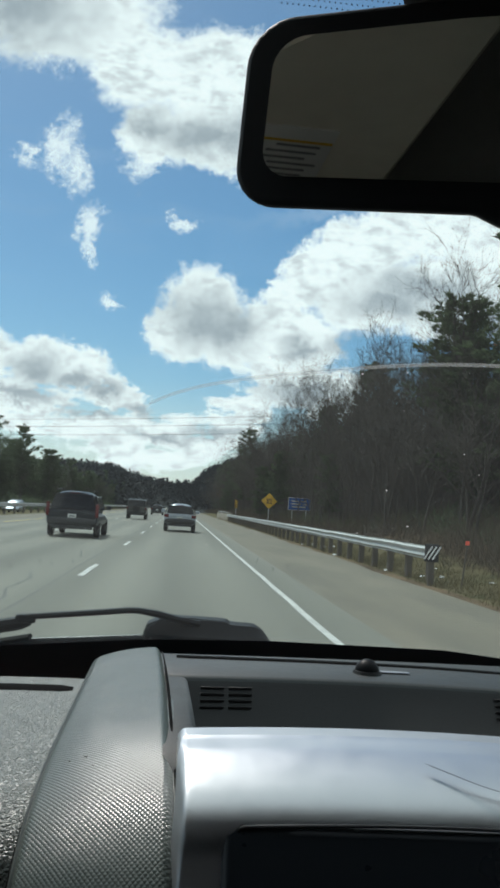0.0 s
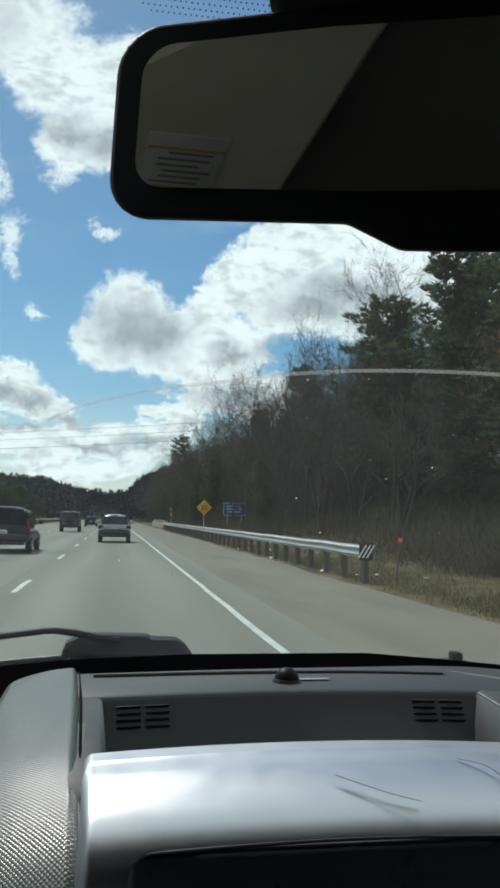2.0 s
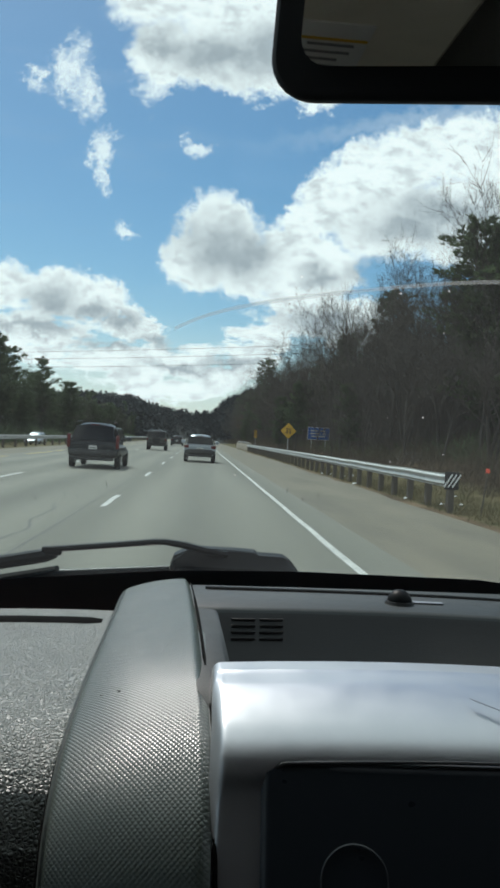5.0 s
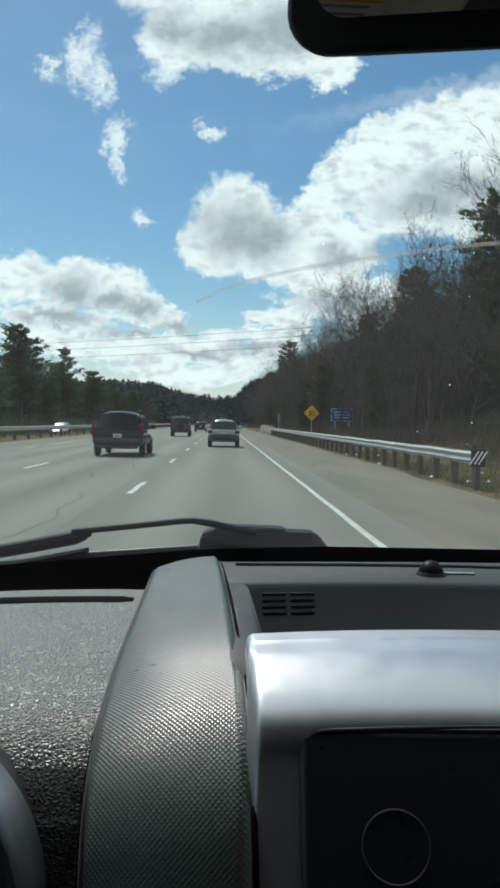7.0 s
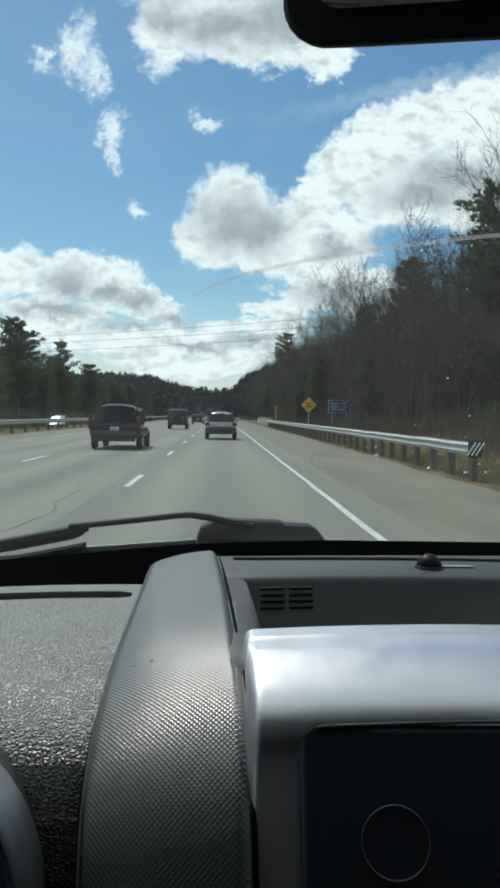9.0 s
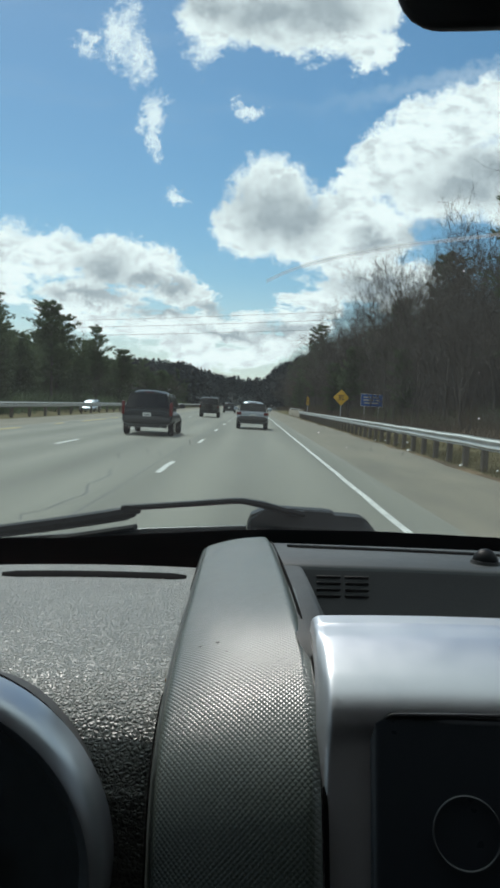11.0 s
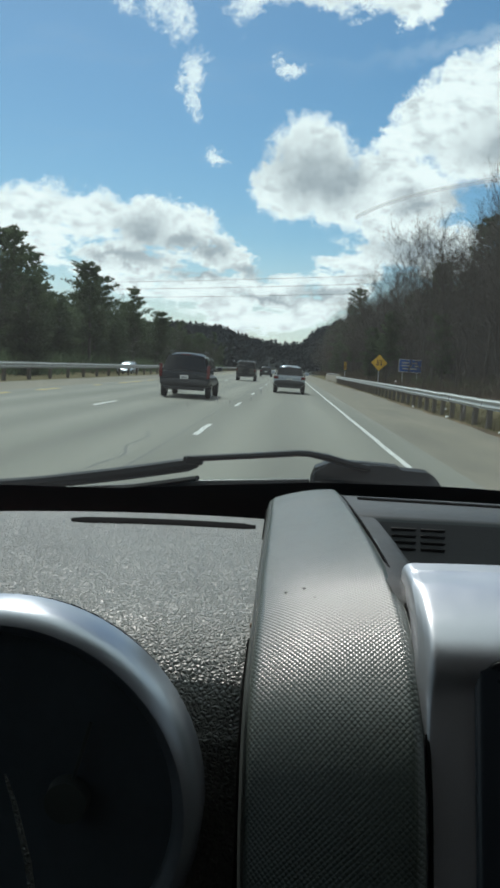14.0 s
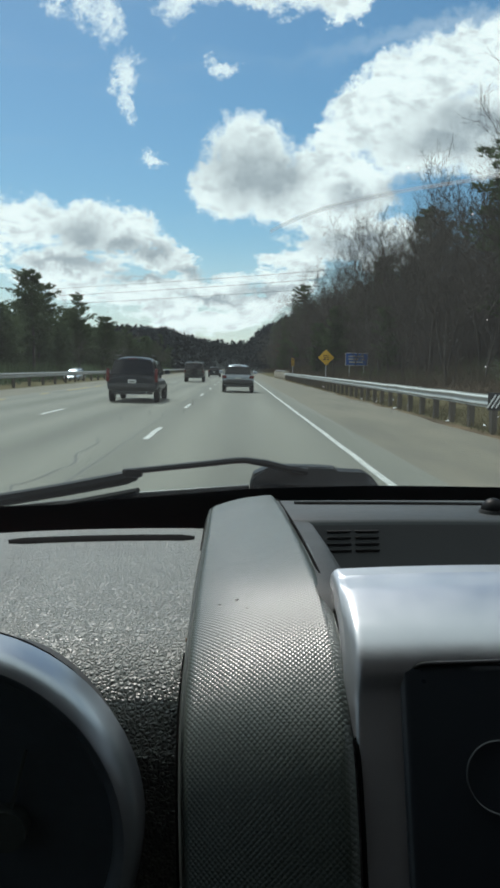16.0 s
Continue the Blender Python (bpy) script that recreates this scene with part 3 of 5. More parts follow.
marking(EDGE_R, 3, 540, .105, "paint", "edge_line", "worn solid white edge line on asphalt", .0)
marking(EDGE_L, 3, 540, .14, "yellow_paint", "edge_line", "faded solid yellow edge line on asphalt", .40)
dash_mesh = None
for x, y0, count in ((LANE_L, 3.6, 24), (LANE_LL, 11.0, 22)):
    for i in range(count):
        y = y0 + i * 12.2
        if dash_mesh is None:
            dash_mesh = marking(0, 0, 3.05, .115, "paint", "lane_dash", "worn white lane dash on asphalt", .02)
            dash = dash_mesh
        else:
            dash = new("lane_dash", dash_mesh.data)
            tagged(dash, "worn white lane dash on asphalt", "road marking", "lane dashes", "structure")
        dash.location = (x, y, 0)
dash_mesh["group"] = "lane dashes"

# tar-sealed cracks
for k in range(9):
    b = bmesh.new()
    x, y = rnd.uniform(-8, 1.5), rnd.uniform(9, 60)
    pts = []
    for i in range(14):
        pts.append((x, y))
        x += rnd.uniform(-.16, .16)
        y += rnd.uniform(.3, .8)
    prev = None
    for px_, py_ in pts:
        w = rnd.uniform(.012, .028)
        cur = (b.verts.new((px_ - w, py_, .0035)), b.verts.new((px_ + w, py_, .0035)))
        if prev:
            b.faces.new((prev[0], prev[1], cur[1], cur[0]))
        prev = cur
    tagged(part("road_crack", b, "tar", smooth=False), "dark tar-sealed crack in the asphalt", "crack", "road cracks", "structure")

# tarred joints between the lanes
for x, y0, y1 in ((LANE_L - .30, 6, 240), (LANE_LL - .22, 10, 260)):
    b, prev, y = bmesh.new(), None, y0
    while y < y1:
        w, off_ = .016 + .010 * noise.noise((x, y * .4, 1)), .05 * noise.noise((x, y * .12, 4))
        cur = (b.verts.new((x + off_ - w, y, .0032)), b.verts.new((x + off_ + w, y, .0032)))
        if prev and noise.noise((x, y * .09, 8)) > -.25:
            b.faces.new((prev[0], prev[1], cur[1], cur[0]))
        prev = cur
        y += .8
    tagged(part("road_joint", b, "tar", smooth=False), "dark tarred joint along the asphalt lanes", "joint", "road joints", "structure")


# ---- guardrails, parapet, signs ----
def w_beam(length, dents=0.0, seed=1):
    """A double-wave steel beam along +y, hung 0.55 to 0.86 m high."""
    prof = [(-.01, .0), (.0, .03), (-.075, .07), (-.075, .11), (.0, .155), (-.0, .165), (-.075, .21), (-.075, .25), (.0, .29), (-.01, .32)]
    r = random.Random(seed)
    n = max(2, int(length / .5))
    rings = []
    for i in range(n + 1):
        y = length * i / n
        dz = dents * noise.noise((seed, y * .35, 1)) * 1.0
        dx = dents * 1.2 * noise.noise((seed, y * .3, 9))
        front = [(px_ + dx, y, .55 + pz + dz) for px_, pz in prof]
        backp = [(px_ + .006 + dx, y, .55 + pz + dz) for px_, pz in reversed(prof)]
        rings.append(front + backp)
    return sweep(rings, None)


def guardrail(name, label, x, y0, y1, spacing, toward, dents, group):
    g = thing(name, label, "guardrail", (x, y0, 0), group)
    if toward < 0:
        g.rotation_euler = (0, 0, math.pi)
        g.location = (x, y1, 0)
    L, seg = y1 - y0, 7.62
    k = 0
    while k * seg < L - .1:
        b = w_beam(min(seg, L - k * seg) + .12, dents, k + 1)
        bmesh.ops.translate(b, vec=(0, k * seg, 0), verts=b.verts)
        part("rail_beam", b, "galv", g, angle=60)
        k += 1
    pm = finish(box((.13, 0, .36), (.15, .2, .98), .008), "post", "postwood")
    bmk = finish(box((.03, 0, .70), (.07, .15, .34), .006), "spacer_block", "postwood")
    y = .5
    while y < L:
        for nm, mesh in (("post", pm), ("spacer_block", bmk)):
            o = part(nm, mesh, None, g)
            o.location = (0, y, 0)
        y += spacing
    return g


guardrail("guardrail", "bent galvanised steel guardrail on timber posts", 6.02, 19.2, 104, 1.9, 1, .018, "roadside guardrails")
guardrail("guardrail", "long galvanised median guardrail on timber posts", -13.4, 16, 210, 3.8, -1, .01, "roadside guardrails")

# end marker panel on the guardrail's near end
mk = thing("end_marker", "black guardrail end marker with white slanting stripes", "road marker", (5.95, 18.98, 0))
part("post", box((0, .06, .36), (.10, .06, .98), .006), "postwood", mk)
part("panel", box((0, 0, .72), (.34, .03, .42), .012), "sign_black", mk)
for i in range(3):
    b = box((-.09 + i * .10, -.0185, .72), (.035, .005, .36), .001, (0, 32, 0))
    part("stripe", b, "sign_white", mk)

stake = thing("survey_stake", "thin leaning wooden stake with a red top", "stake", (6.72, 18.9, 0))
part("stick", box((0, 0, .45), (.035, .02, 1.14), .003, (0, 6, 0)), "postwood", stake)
part("flag", box((.052, 0, 1.00), (.09, .03, .10), .006, (0, 6, 0)), "orange", stake)

# bridge parapet beyond the guardrail
pr = thing("bridge_parapet", "low weathered concrete bridge parapet with steel rail", "parapet", (6.2, 104.5, 0))
part("end_block", box((.1, .5, .50), (.55, 1.1, 1.14), .03), "concrete", pr)
for i in range(6):
    part("wall_panel", box((.1, 3.6 + i * 5.02, .40), (.42, 5.0, .94), .02), "concrete", pr)
part("top_rail", box((.1, 16, 1.08), (.09, 30, .09), .02), "galv", pr)
for i in range(11):
    part("rail_post", box((.1, 1.9 + i * 2.9, .96), (.07, .09, .20), .006), "galv", pr)


def bars(parent, y, rows, material, cx, cz, thick=.004):
    """Lines of unreadable lettering as plain bars."""
    for dz, spans in rows:
        for x0, w, h in spans:
            part("lettering_bar", box((cx + x0, y, cz + dz), (w, thick, h), .0008), material, parent)


sg = thing("warning_sign", "yellow diamond warning sign with dark lettering on a post", "road sign", (7.3, 68, 0))
part("post", cyl((0, .05, -.1), (0, .05, 3.0), .035, n=10), "galv", sg)
b = box((0, 0, 0), (.94, .012, .94), .004)
bmesh.ops.transform(b, matrix=pose(0, 0, 2.35, 0, 45, 0), verts=b.verts)
part("face", b, "sign_yellow", sg)
bars(sg, -.012, [(.16, [(-.16, .14, .09), (.02, .14, .09), (.18, .08, .09)]), (0, [(-.1, .2, .09), (.14, .12, .09)]), (-.16, [(-.12, .22, .09), (.14, .18, .09)])], "sign_black", 0, 2.35)

sg = thing("information_sign", "blue roadside information sign on two posts", "road sign", (12.6, 87, ground_height(12.6, 87)))
for dx in (-.75, .75):
    part("post", cyl((dx, .05, -.1), (dx, .05, 2.7), .045, n=10), "galv", sg)
part("face", box((0, 0, 2.0), (2.3, .014, 1.25), .006), "sign_blue", sg)
part("border", box((0, .006, 2.0), (2.38, .006, 1.33), .002), "sign_white", sg)
bars(sg, -.012, [(.3, [(-.5, .8, .14), (.45, .6, .14)]), (0, [(-.35, 1.1, .14), (.6, .4, .14)]), (-.3, [(-.5, .6, .14), (.3, .8, .14)])], "galv", 0, 2.0)

om = thing("object_marker", "narrow yellow marker with black slanting stripes", "road marker", (7.0, 104.2, 0))
part("post", cyl((0, .04, -.1), (0, .04, 2.5), .03, n=8), "galv", om)
part("panel", box((0, 0, 2.2), (.32, .012, .95), .004), "sign_yellow", om)
for i in range(4):
    part("stripe", box((0, -.0095, 1.88 + i * .22), (.33, .004, .085), .0008, (0, -40, 0)), "sign_black", om)

# power line across the road far ahead
pole = thing("utility_pole", "tall weathered timber utility pole with a crossarm", "utility pole", (-36, 150, ground_height(-36, 150) - .3))
part("shaft", cyl((0, 0, 0), (0, 0, 15.5), .19, .12, 12), "postwood", pole)
part("crossarm", box((0, .12, 14.6), (2.6, .12, .14), .01), "postwood", pole)
for dx in (-1.2, 0, 1.2):
    part("insulator", cyl((dx, .12, 14.67), (dx, .12, 14.87), .05, .04, 8), "sign_white", pole)
for i, dz in enumerate((0, -1.2, -2.6)):
    path = [(-38 + 150 * k / 24, 150 - 70 * k / 24 + i * .5, 14.6 + dz + 9 * k / 24 - 6 * (k / 24) * (1 - k / 24)) for k in range(25)]
    w = part("power_cable", tube(path, [.024] * 25, 5), "wire")
    tagged(w, "thin black overhead power cable", "cable", "overhead cables")


# ---- cars ahead ----
def rounded(hw, z0, z1, n=24, p=3.6):
    zc, hz = (z0 + z1) / 2, (z1 - z0) / 2
    out = []
    for k in range(n):
        a = 2 * math.pi * (k + .5) / n
        c, s = math.cos(a), math.sin(a)
        out.append((math.copysign(abs(c) ** (2 / p), c) * hw, zc + math.copysign(abs(s) ** (2 / p), s) * hz))
    return out


def hull(sections, p=3.6):
    """A closed body from sections (y, half width, bottom, top)."""
    return sweep([[(x, y, z) for x, z in rounded(hw, z0, z1, p=p)] for y, hw, z0, z1 in sections], None)


def quad_patch(corners, thick, nx=6, nz=4, bulge=.0):
    """A thick pane between four corners: bottom left, bottom right, top right, top left."""
    bl, br, trc, tl = [Vector(c) for c in corners]
    nrm = (br - bl).cross(tl - bl).normalized()
    bm = bmesh.new()
    g = []
    for j in range(nz + 1):
        row = []
        for i in range(nx + 1):
            u, v = i / nx, j / nz
            q = bl.lerp(br, u).lerp(tl.lerp(trc, u), v) + nrm * bulge * (1 - (2 * u - 1) ** 2)
            row.append(bm.verts.new(q))
        g.append(row)
    for j in range(nz):
        for i in range(nx):
            bm.faces.new((g[j][i], g[j][i + 1], g[j + 1][i + 1], g[j + 1][i]))
    ex = bmesh.ops.extrude_face_region(bm, geom=bm.faces[:])
    bmesh.ops.translate(bm, vec=nrm * -thick, verts=[v for v in ex["geom"] if isinstance(v, bmesh.types.BMVert)])
    return bm


def wheel(parent, x, y, r, w):
    t = bmesh.new()
    rings = []
    for k in range(25):
        a = 2 * math.pi * k / 24
        ring = [(x + dx * w / 2, y + math.cos(a) * rr, r + math.sin(a) * rr) for dx, rr in ((-.9, r * .62), (-1, r * .8), (-.85, r * .97), (-.4, r), (.4, r), (.85, r * .97), (1, r * .8), (.9, r * .62))]
        rings.append(ring)
    sweep(rings, None, t, cap=False)
    wh = part("wheel", t, "tyre", parent)
    rim = cyl((x - w * .36, y, r), (x + w * .36, y, r), r * .63, n=20)
    part("rim", rim, "rim", wh)
    part("hub_cap", cyl((x - w * .40, y, r), (x + w * .40, y, r), r * .16, n=12), "rim", wh)


def vehicle(name, label, at, W, H, L, paint, belt, floor_z, rear_lean, roof_in, glass_low, tail, rails=False, spare=False, boxy=3.6, group="cars ahead", turn=0):
    """A passenger vehicle seen from behind: its rear at y = 0, its nose at y = L."""
    v = thing(name, label, "car", at, group)
    v.rotation_euler = (0, 0, radians(turn))
    hw = W / 2
    secs = [(0.0, hw * .90, floor_z + .14, belt - .06), (.05, hw * .965, floor_z + .06, belt - .01), (.18, hw * .99, floor_z, belt), (.8, hw, floor_z - .02, belt + .01), (L * .55, hw, floor_z - .02, belt), (L * .72, hw * .99, floor_z, belt - .04),
            (L * .86, hw * .96, floor_z, belt - .16), (L * .96, hw * .88, floor_z + .05, belt - .26), (L, hw * .72, floor_z + .14, belt - .36)]
    part("body", hull(secs, boxy), paint, v, angle=35)
    top = hw - roof_in
    cab = [(.06, hw * .92, belt - .25, belt + .02), (.06 + rear_lean * .5, (hw * .93 + top) / 2, belt - .2, (belt + H) / 2 + .05), (.06 + rear_lean, top, belt - .2, H - .05), (.30 + rear_lean, top + .03, belt - .2, H),
           (L * .42, top + .03, belt - .2, H + .005), (L * .55, top, belt - .2, H - .06), (L * .64, hw * .86, belt - .2, belt + .25), (L * .72, hw * .8, belt - .2, belt - .02)]
    part("cabin", hull(cab, boxy), paint, v, angle=35)
    y0, z0, z1 = .035, belt + glass_low, H - .13
    k0, k1 = (z0 - belt) / (H - belt), (z1 - belt) / (H - belt)
    w0, w1 = hw * .86 - (hw * .86 - top * .93) * k0, hw * .86 - (hw * .86 - top * .93) * k1
    part("rear_window", quad_patch([(-w0, y0 + rear_lean * k0 - .02, z0), (w0, y0 + rear_lean * k0 - .02, z0), (w1, y0 + rear_lean * k1 - .01, z1), (-w1, y0 + rear_lean * k1 - .01, z1)], .05, bulge=.02), "car_glass", v, "dark tinted rear window")
    for s in (-1, 1):
        xb, xt = s * (hw * .985), s * (top + .05)
        zb, zt = belt + .04, H - .14
        for ya, yb in ((.42 + rear_lean, L * .27), (L * .28, L * .43), (L * .44, L * .57)):
            c = [(xb, ya, zb), (xb, yb + (.25 if yb > L * .5 else 0), zb), (xt, yb, zt), (xt, ya + .05, zt)]
            part("side_window", quad_patch(c if s > 0 else [c[1], c[0], c[3], c[2]], .05), "car_glass", v)
        ml = part("door_mirror", hull([(L * .60, .11, belt + .06, belt + .22), (L * .60 + .06, .12, belt + .05, belt + .24), (L * .60 + .16, .06, belt + .09, belt + .19)]), paint, v)
        ml.location = (s * (hw + .10), 0, 0)
        if tail == "tall":
            tl = box((s * (hw * .93), .045, belt + .02), (.13, .12, .52), .03)
        elif tail == "wide":
            tl = box((s * (hw * .84), .03, belt - .10), (.26, .10, .17), .03)
        else:
            tl = box((s * (hw * .90), .02, belt - .12), (.13, .10, .22), .02)
        part("tail_light", tl, "tail", v, "red tail light")
        if rails:
            part("roof_rail", tube([(s * (top - .02), .25 + rear_lean, H - .03), (s * (top - .02), .32 + rear_lean, H + .045), (s * (top - .02), L * .36, H + .045), (s * (top - .02), L * .40, H - .02)], [.018] * 4, 8), "trim", v)
        for y in (L * .18, L * .80):
            wheel(v, s * (hw - .115), y, .34, .22)
    part("bumper", hull([(-.07, hw * .86, floor_z + .12, floor_z + .34), (-.04, hw * .93, floor_z + .08, floor_z + .38), (.12, hw * .97, floor_z + .06, floor_z + .40), (.2, hw * .97, floor_z + .06, floor_z + .40)]), "trim", v)
    part("valance", box((0, .05, floor_z + .02), (W * .8, .16, .12), .03), "trim", v)
    pl = part("number_plate", box((0, -.012, belt - .22), (.31, .02, .155), .004), "plate", v, "white number plate")
    part("lettering_bar", box((0, -.024, belt - .22), (.22, .004, .06), .0008), "label_grey", pl)
    part("exhaust_pipe", cyl((hw * .55, -.03, floor_z + .02), (hw * .55, .25, floor_z + .02), .032, n=10), "rim", v)
    part("brake_light", box((0, .02 + rear_lean * .9, H - .085), (.34, .05, .03), .006), "tail", v)
    if spare:
        sp = cyl((0, -.16, belt - .18), (0, .02, belt - .18), .36, n=24)
        part("spare_wheel", sp, "tyre", v)
    return v


vehicle("suv", "silver-white compact estate car with a tinted rear window", (.02, 46, 0), 1.80, 1.58, 4.3, "car_white", .98, .36, .36, .26, .05, "wide", rails=True, boxy=3.2)
vehicle("minivan", "dark grey minivan with a white number plate", (-4.05, 31.5, 0), 1.98, 1.76, 5.0, "car_dark", 1.02, .36, .34, .27, .04, "tall", rails=True, boxy=3.0)
vehicle("off_roader", "boxy dark off-road car with a rear spare wheel", (-4.0, 76, 0), 1.84, 1.85, 4.1, "car_olive", 1.12, .42, .08, .10, .08, "small", spare=True, boxy=6)
vehicle("sedan", "small dark car far ahead on the highway", (-3.3, 118, 0), 1.80, 1.48, 4.5, "car_dark", .95, .28, .5, .22, .04, "wide")
vehicle("sedan", "small dark car very far ahead on the highway", (-.2, 158, 0), 1.80, 1.50, 4.5, "car_olive", .95, .28, .5, .22, .04, "wide")
for i, (x, y, p) in enumerate([(-18.5, 96, "car_white"), (-21.5, 112, "car_dark"), (-18.5, 131, "car_white")]):
    c = vehicle("sedan", "oncoming car half hidden beyond the median guardrail", (x, y, ground_height(x, y)), 1.8, 1.5, 4.5, p, .95, .28, .5, .22, .04, "wide", group="oncoming cars", turn=180)


# ---- the cabin that the camera rides in ----
def grid_mesh(rows, uv_rows=None):
    """A sheet from rows of points, with texture coordinates in metres if given."""
    bm = bmesh.new()
    g = [[bm.verts.new(p) for p in r] for r in rows]
    lay = bm.loops.layers.uv.new("UVMap") if uv_rows else None
    for j in range(len(g) - 1):
        for i in range(len(g[0]) - 1):
            f = bm.faces.new((g[j][i], g[j][i + 1], g[j + 1][i + 1], g[j + 1][i]))
            if lay:
                for lp, (a, b) in zip(f.loops, ((j, i), (j, i + 1), (j + 1, i + 1), (j + 1, i))):
                    lp[lay].uv = uv_rows[a][b]
    return bm


def spline(pts, n):
    """Points along a smooth curve through pts."""
    P = [Vector(p) for p in pts]
    out = []
    for i in range(len(P) - 1):
        a, b, c, d = P[max(i - 1, 0)], P[i], P[i + 1], P[min(i + 2, len(P) - 1)]
        for k in range(n):
            t = k / n
            out.append(.5 * ((2 * b) + (c - a) * t + (2 * a - 5 * b + 4 * c - d) * t * t + (3 * b - a - 3 * c + d) * t ** 3))
    return out + [P[-1]]


dashb = thing("dashboard", "dark grey car dashboard with a knurled spine and silver centre stack", "dashboard")

# knurled spine from the windscreen down between the instruments and the centre stack; its top falls to the left
SPINE_L = [(-.0790, .906, 1.215), (-.0792, .899, 1.240), (-.0793, .882, 1.2480), (-.0795, .845, 1.2500), (-.0795, .763, 1.2470), (-.0797, .669, 1.2430), (-.0799, .583, 1.2377), (-.0801, .527, 1.2291), (-.0803, .489, 1.2138), (-.0795, .4635, 1.1916), (-.0775, .445, 1.1560), (-.0745, .432, 1.1106), (-.070, .420, 1.00)]
SPINE_R = [(-.0136, .912, 1.225), (-.0132, .905, 1.255), (-.0125, .886, 1.2650), (-.0101, .852, 1.2705), (-.0051, .758, 1.2715), (-.0008, .654, 1.2715), (.0026, .561, 1.2690), (.0064, .4985, 1.2592), (.0082, .458, 1.2391), (.0094, .430, 1.2115), (.0106, .410, 1.1705), (.0114, .396, 1.1196), (.0130, .385, 1.00)]
edge_l, edge_r = spline(SPINE_L, 8), spline(SPINE_R, 8)
rows, uvs, run = [], [], 0.0
for i, (pl, pr) in enumerate(zip(edge_l, edge_r)):
    if i:
        run += ((pl + pr) / 2 - (edge_l[i - 1] + edge_r[i - 1]) / 2).length
    ta = (edge_l[min(i + 1, len(edge_l) - 1)] - edge_l[max(i - 1, 0)]).normalized()
    across = (pr - pl).normalized()
    nrm = across.cross(ta).normalized()
    nrm = -nrm if nrm.z < 0 and abs(nrm.z) > .02 or (abs(nrm.z) <= .02 and nrm.y > 0) else nrm
    crest = pl + nrm * .0085 + across * .0062          # top edge of the smooth left flank
    row, uvr = [], []
    for k in range(6):
        f = k / 6
        row.append(pl.lerp(crest, f) + nrm * .0012 * math.sin(math.pi * f))
        uvr.append((pl.x + f * .009, run))
    for k in range(44):
        f = k / 43
        crown = .0030 * (1 - (2 * f - 1) ** 2) - .0022 * max(0, (.05 - f) / .05) ** 2 - .0045 * max(0, (f - .955) / .045) ** 2
        row.append(crest.lerp(pr + nrm * .0050, f) + nrm * crown)
        uvr.append((crest.x + f * (pr.x - crest.x), run))
    rows.append(row)
    uvs.append(uvr)
M["flank"] = mat("smooth_grey_vinyl", (.088, .102, .096), .42, vary=.10, scale=30, bump=.0001, bscale=900, spec=.6)
part("spine", grid_mesh([r[6:] for r in rows], [r[6:] for r in uvs]), "knurl", dashb, "grey knurled vinyl spine", angle=60)
part("flank", grid_mesh([r[:7] for r in rows]), "flank", dashb, "smooth grey flank of the spine", angle=60)
# dark seams along the spine
for side_, off_, r_, low_ in ((edge_l, -.0006, .0009, .0015), (edge_r, .0020, .0012, .0002)):
    pts = [(p.x + off_, p.y, p.z - low_) for p in side_[8:]]
    part("seam", tube(pts, [r_] * len(pts), 6), "gap", dashb)
# old scuffs and a crumb of dirt on the spine
for sx_, sy_, r_ in ((-.0590, .5526, .0011), (-.0485, .5461, .0013), (-.0430, .530, .0007), (-.020, .62, .0006)):
    near_ = min((p for row in rows for p in row[8:-4]), key=lambda p: (p.x - sx_) ** 2 + (p.y - sy_) ** 2)
    bm = bmesh.new()
    bmesh.ops.create_uvsphere(bm, u_segments=10, v_segments=6, radius=r_)
    bmesh.ops.scale(bm, vec=(1.5, 1.2, .35), verts=bm.verts)
    bmesh.ops.translate(bm, vec=near_, verts=bm.verts)
    part("scuff", bm, "black", dashb)
part("crumb", box((-.0796, .5400, 1.2335), (.0022, .0030, .0022), .0006), "rust_leaf", dashb)
# grey web that closes the gap between the spine and the silver surround
web = [p for p in edge_r if .436 < p.y < .66]
part("web", grid_mesh([[p + Vector((-.0010, 0, -.0006)) for p in web], [p + Vector((.0030, 0, -.0002)) for p in web], [p + Vector((.0100, .002, -.0035)) for p in web]]), "flank", dashb)

part("core", box((.15, .70, 1.05), (1.66, .28, .30), .01), "black", dashb)
part("core", box((-.035, .69, 1.205), (.075, .36, .05), .004), "black", dashb)
# grained pad over the instruments
PAD_EYE = Vector((-.050, .045, 1.398))
prof = spline([(0, .765, 1.20), (0, .778, 1.242), (0, .765, 1.2585), (0, .67, 1.2615), (0, .57, 1.2615), (0, .505, 1.2545), (0, .473, 1.2450), (0, .455, 1.2310), (0, .446, 1.2100), (0, .443, 1.18), (0, .443, 1.0)], 6)
rows = []
for p in prof:
    row = []
    for k in range(28):
        x = -.0765 - .605 * (k / 27)
        bow = 1.1 * (x + .08) ** 2 * smoothstep(.55, .76, p.y)
        lift = -.10 * max(0, -.30 - x) ** 2
        row.append(PAD_EYE + (Vector((x, p.y - bow, p.z + lift)) - PAD_EYE) * 1.12)
    rows.append(row)
part("instrument_pad", grid_mesh(rows), "dash_pad", dashb, "grained dark grey vinyl pad", angle=60)
slot = []
for s in range(15):
    x = -.084 - .146 * s / 14
    slot.append(PAD_EYE + (Vector((x, .711 - 1.1 * (x + .08) ** 2, 1.2612)) - PAD_EYE) * 1.12)
part("defroster_slot", tube(slot, [.008] + [.0134] * 13 + [.008], 8, .14), "gap", dashb)

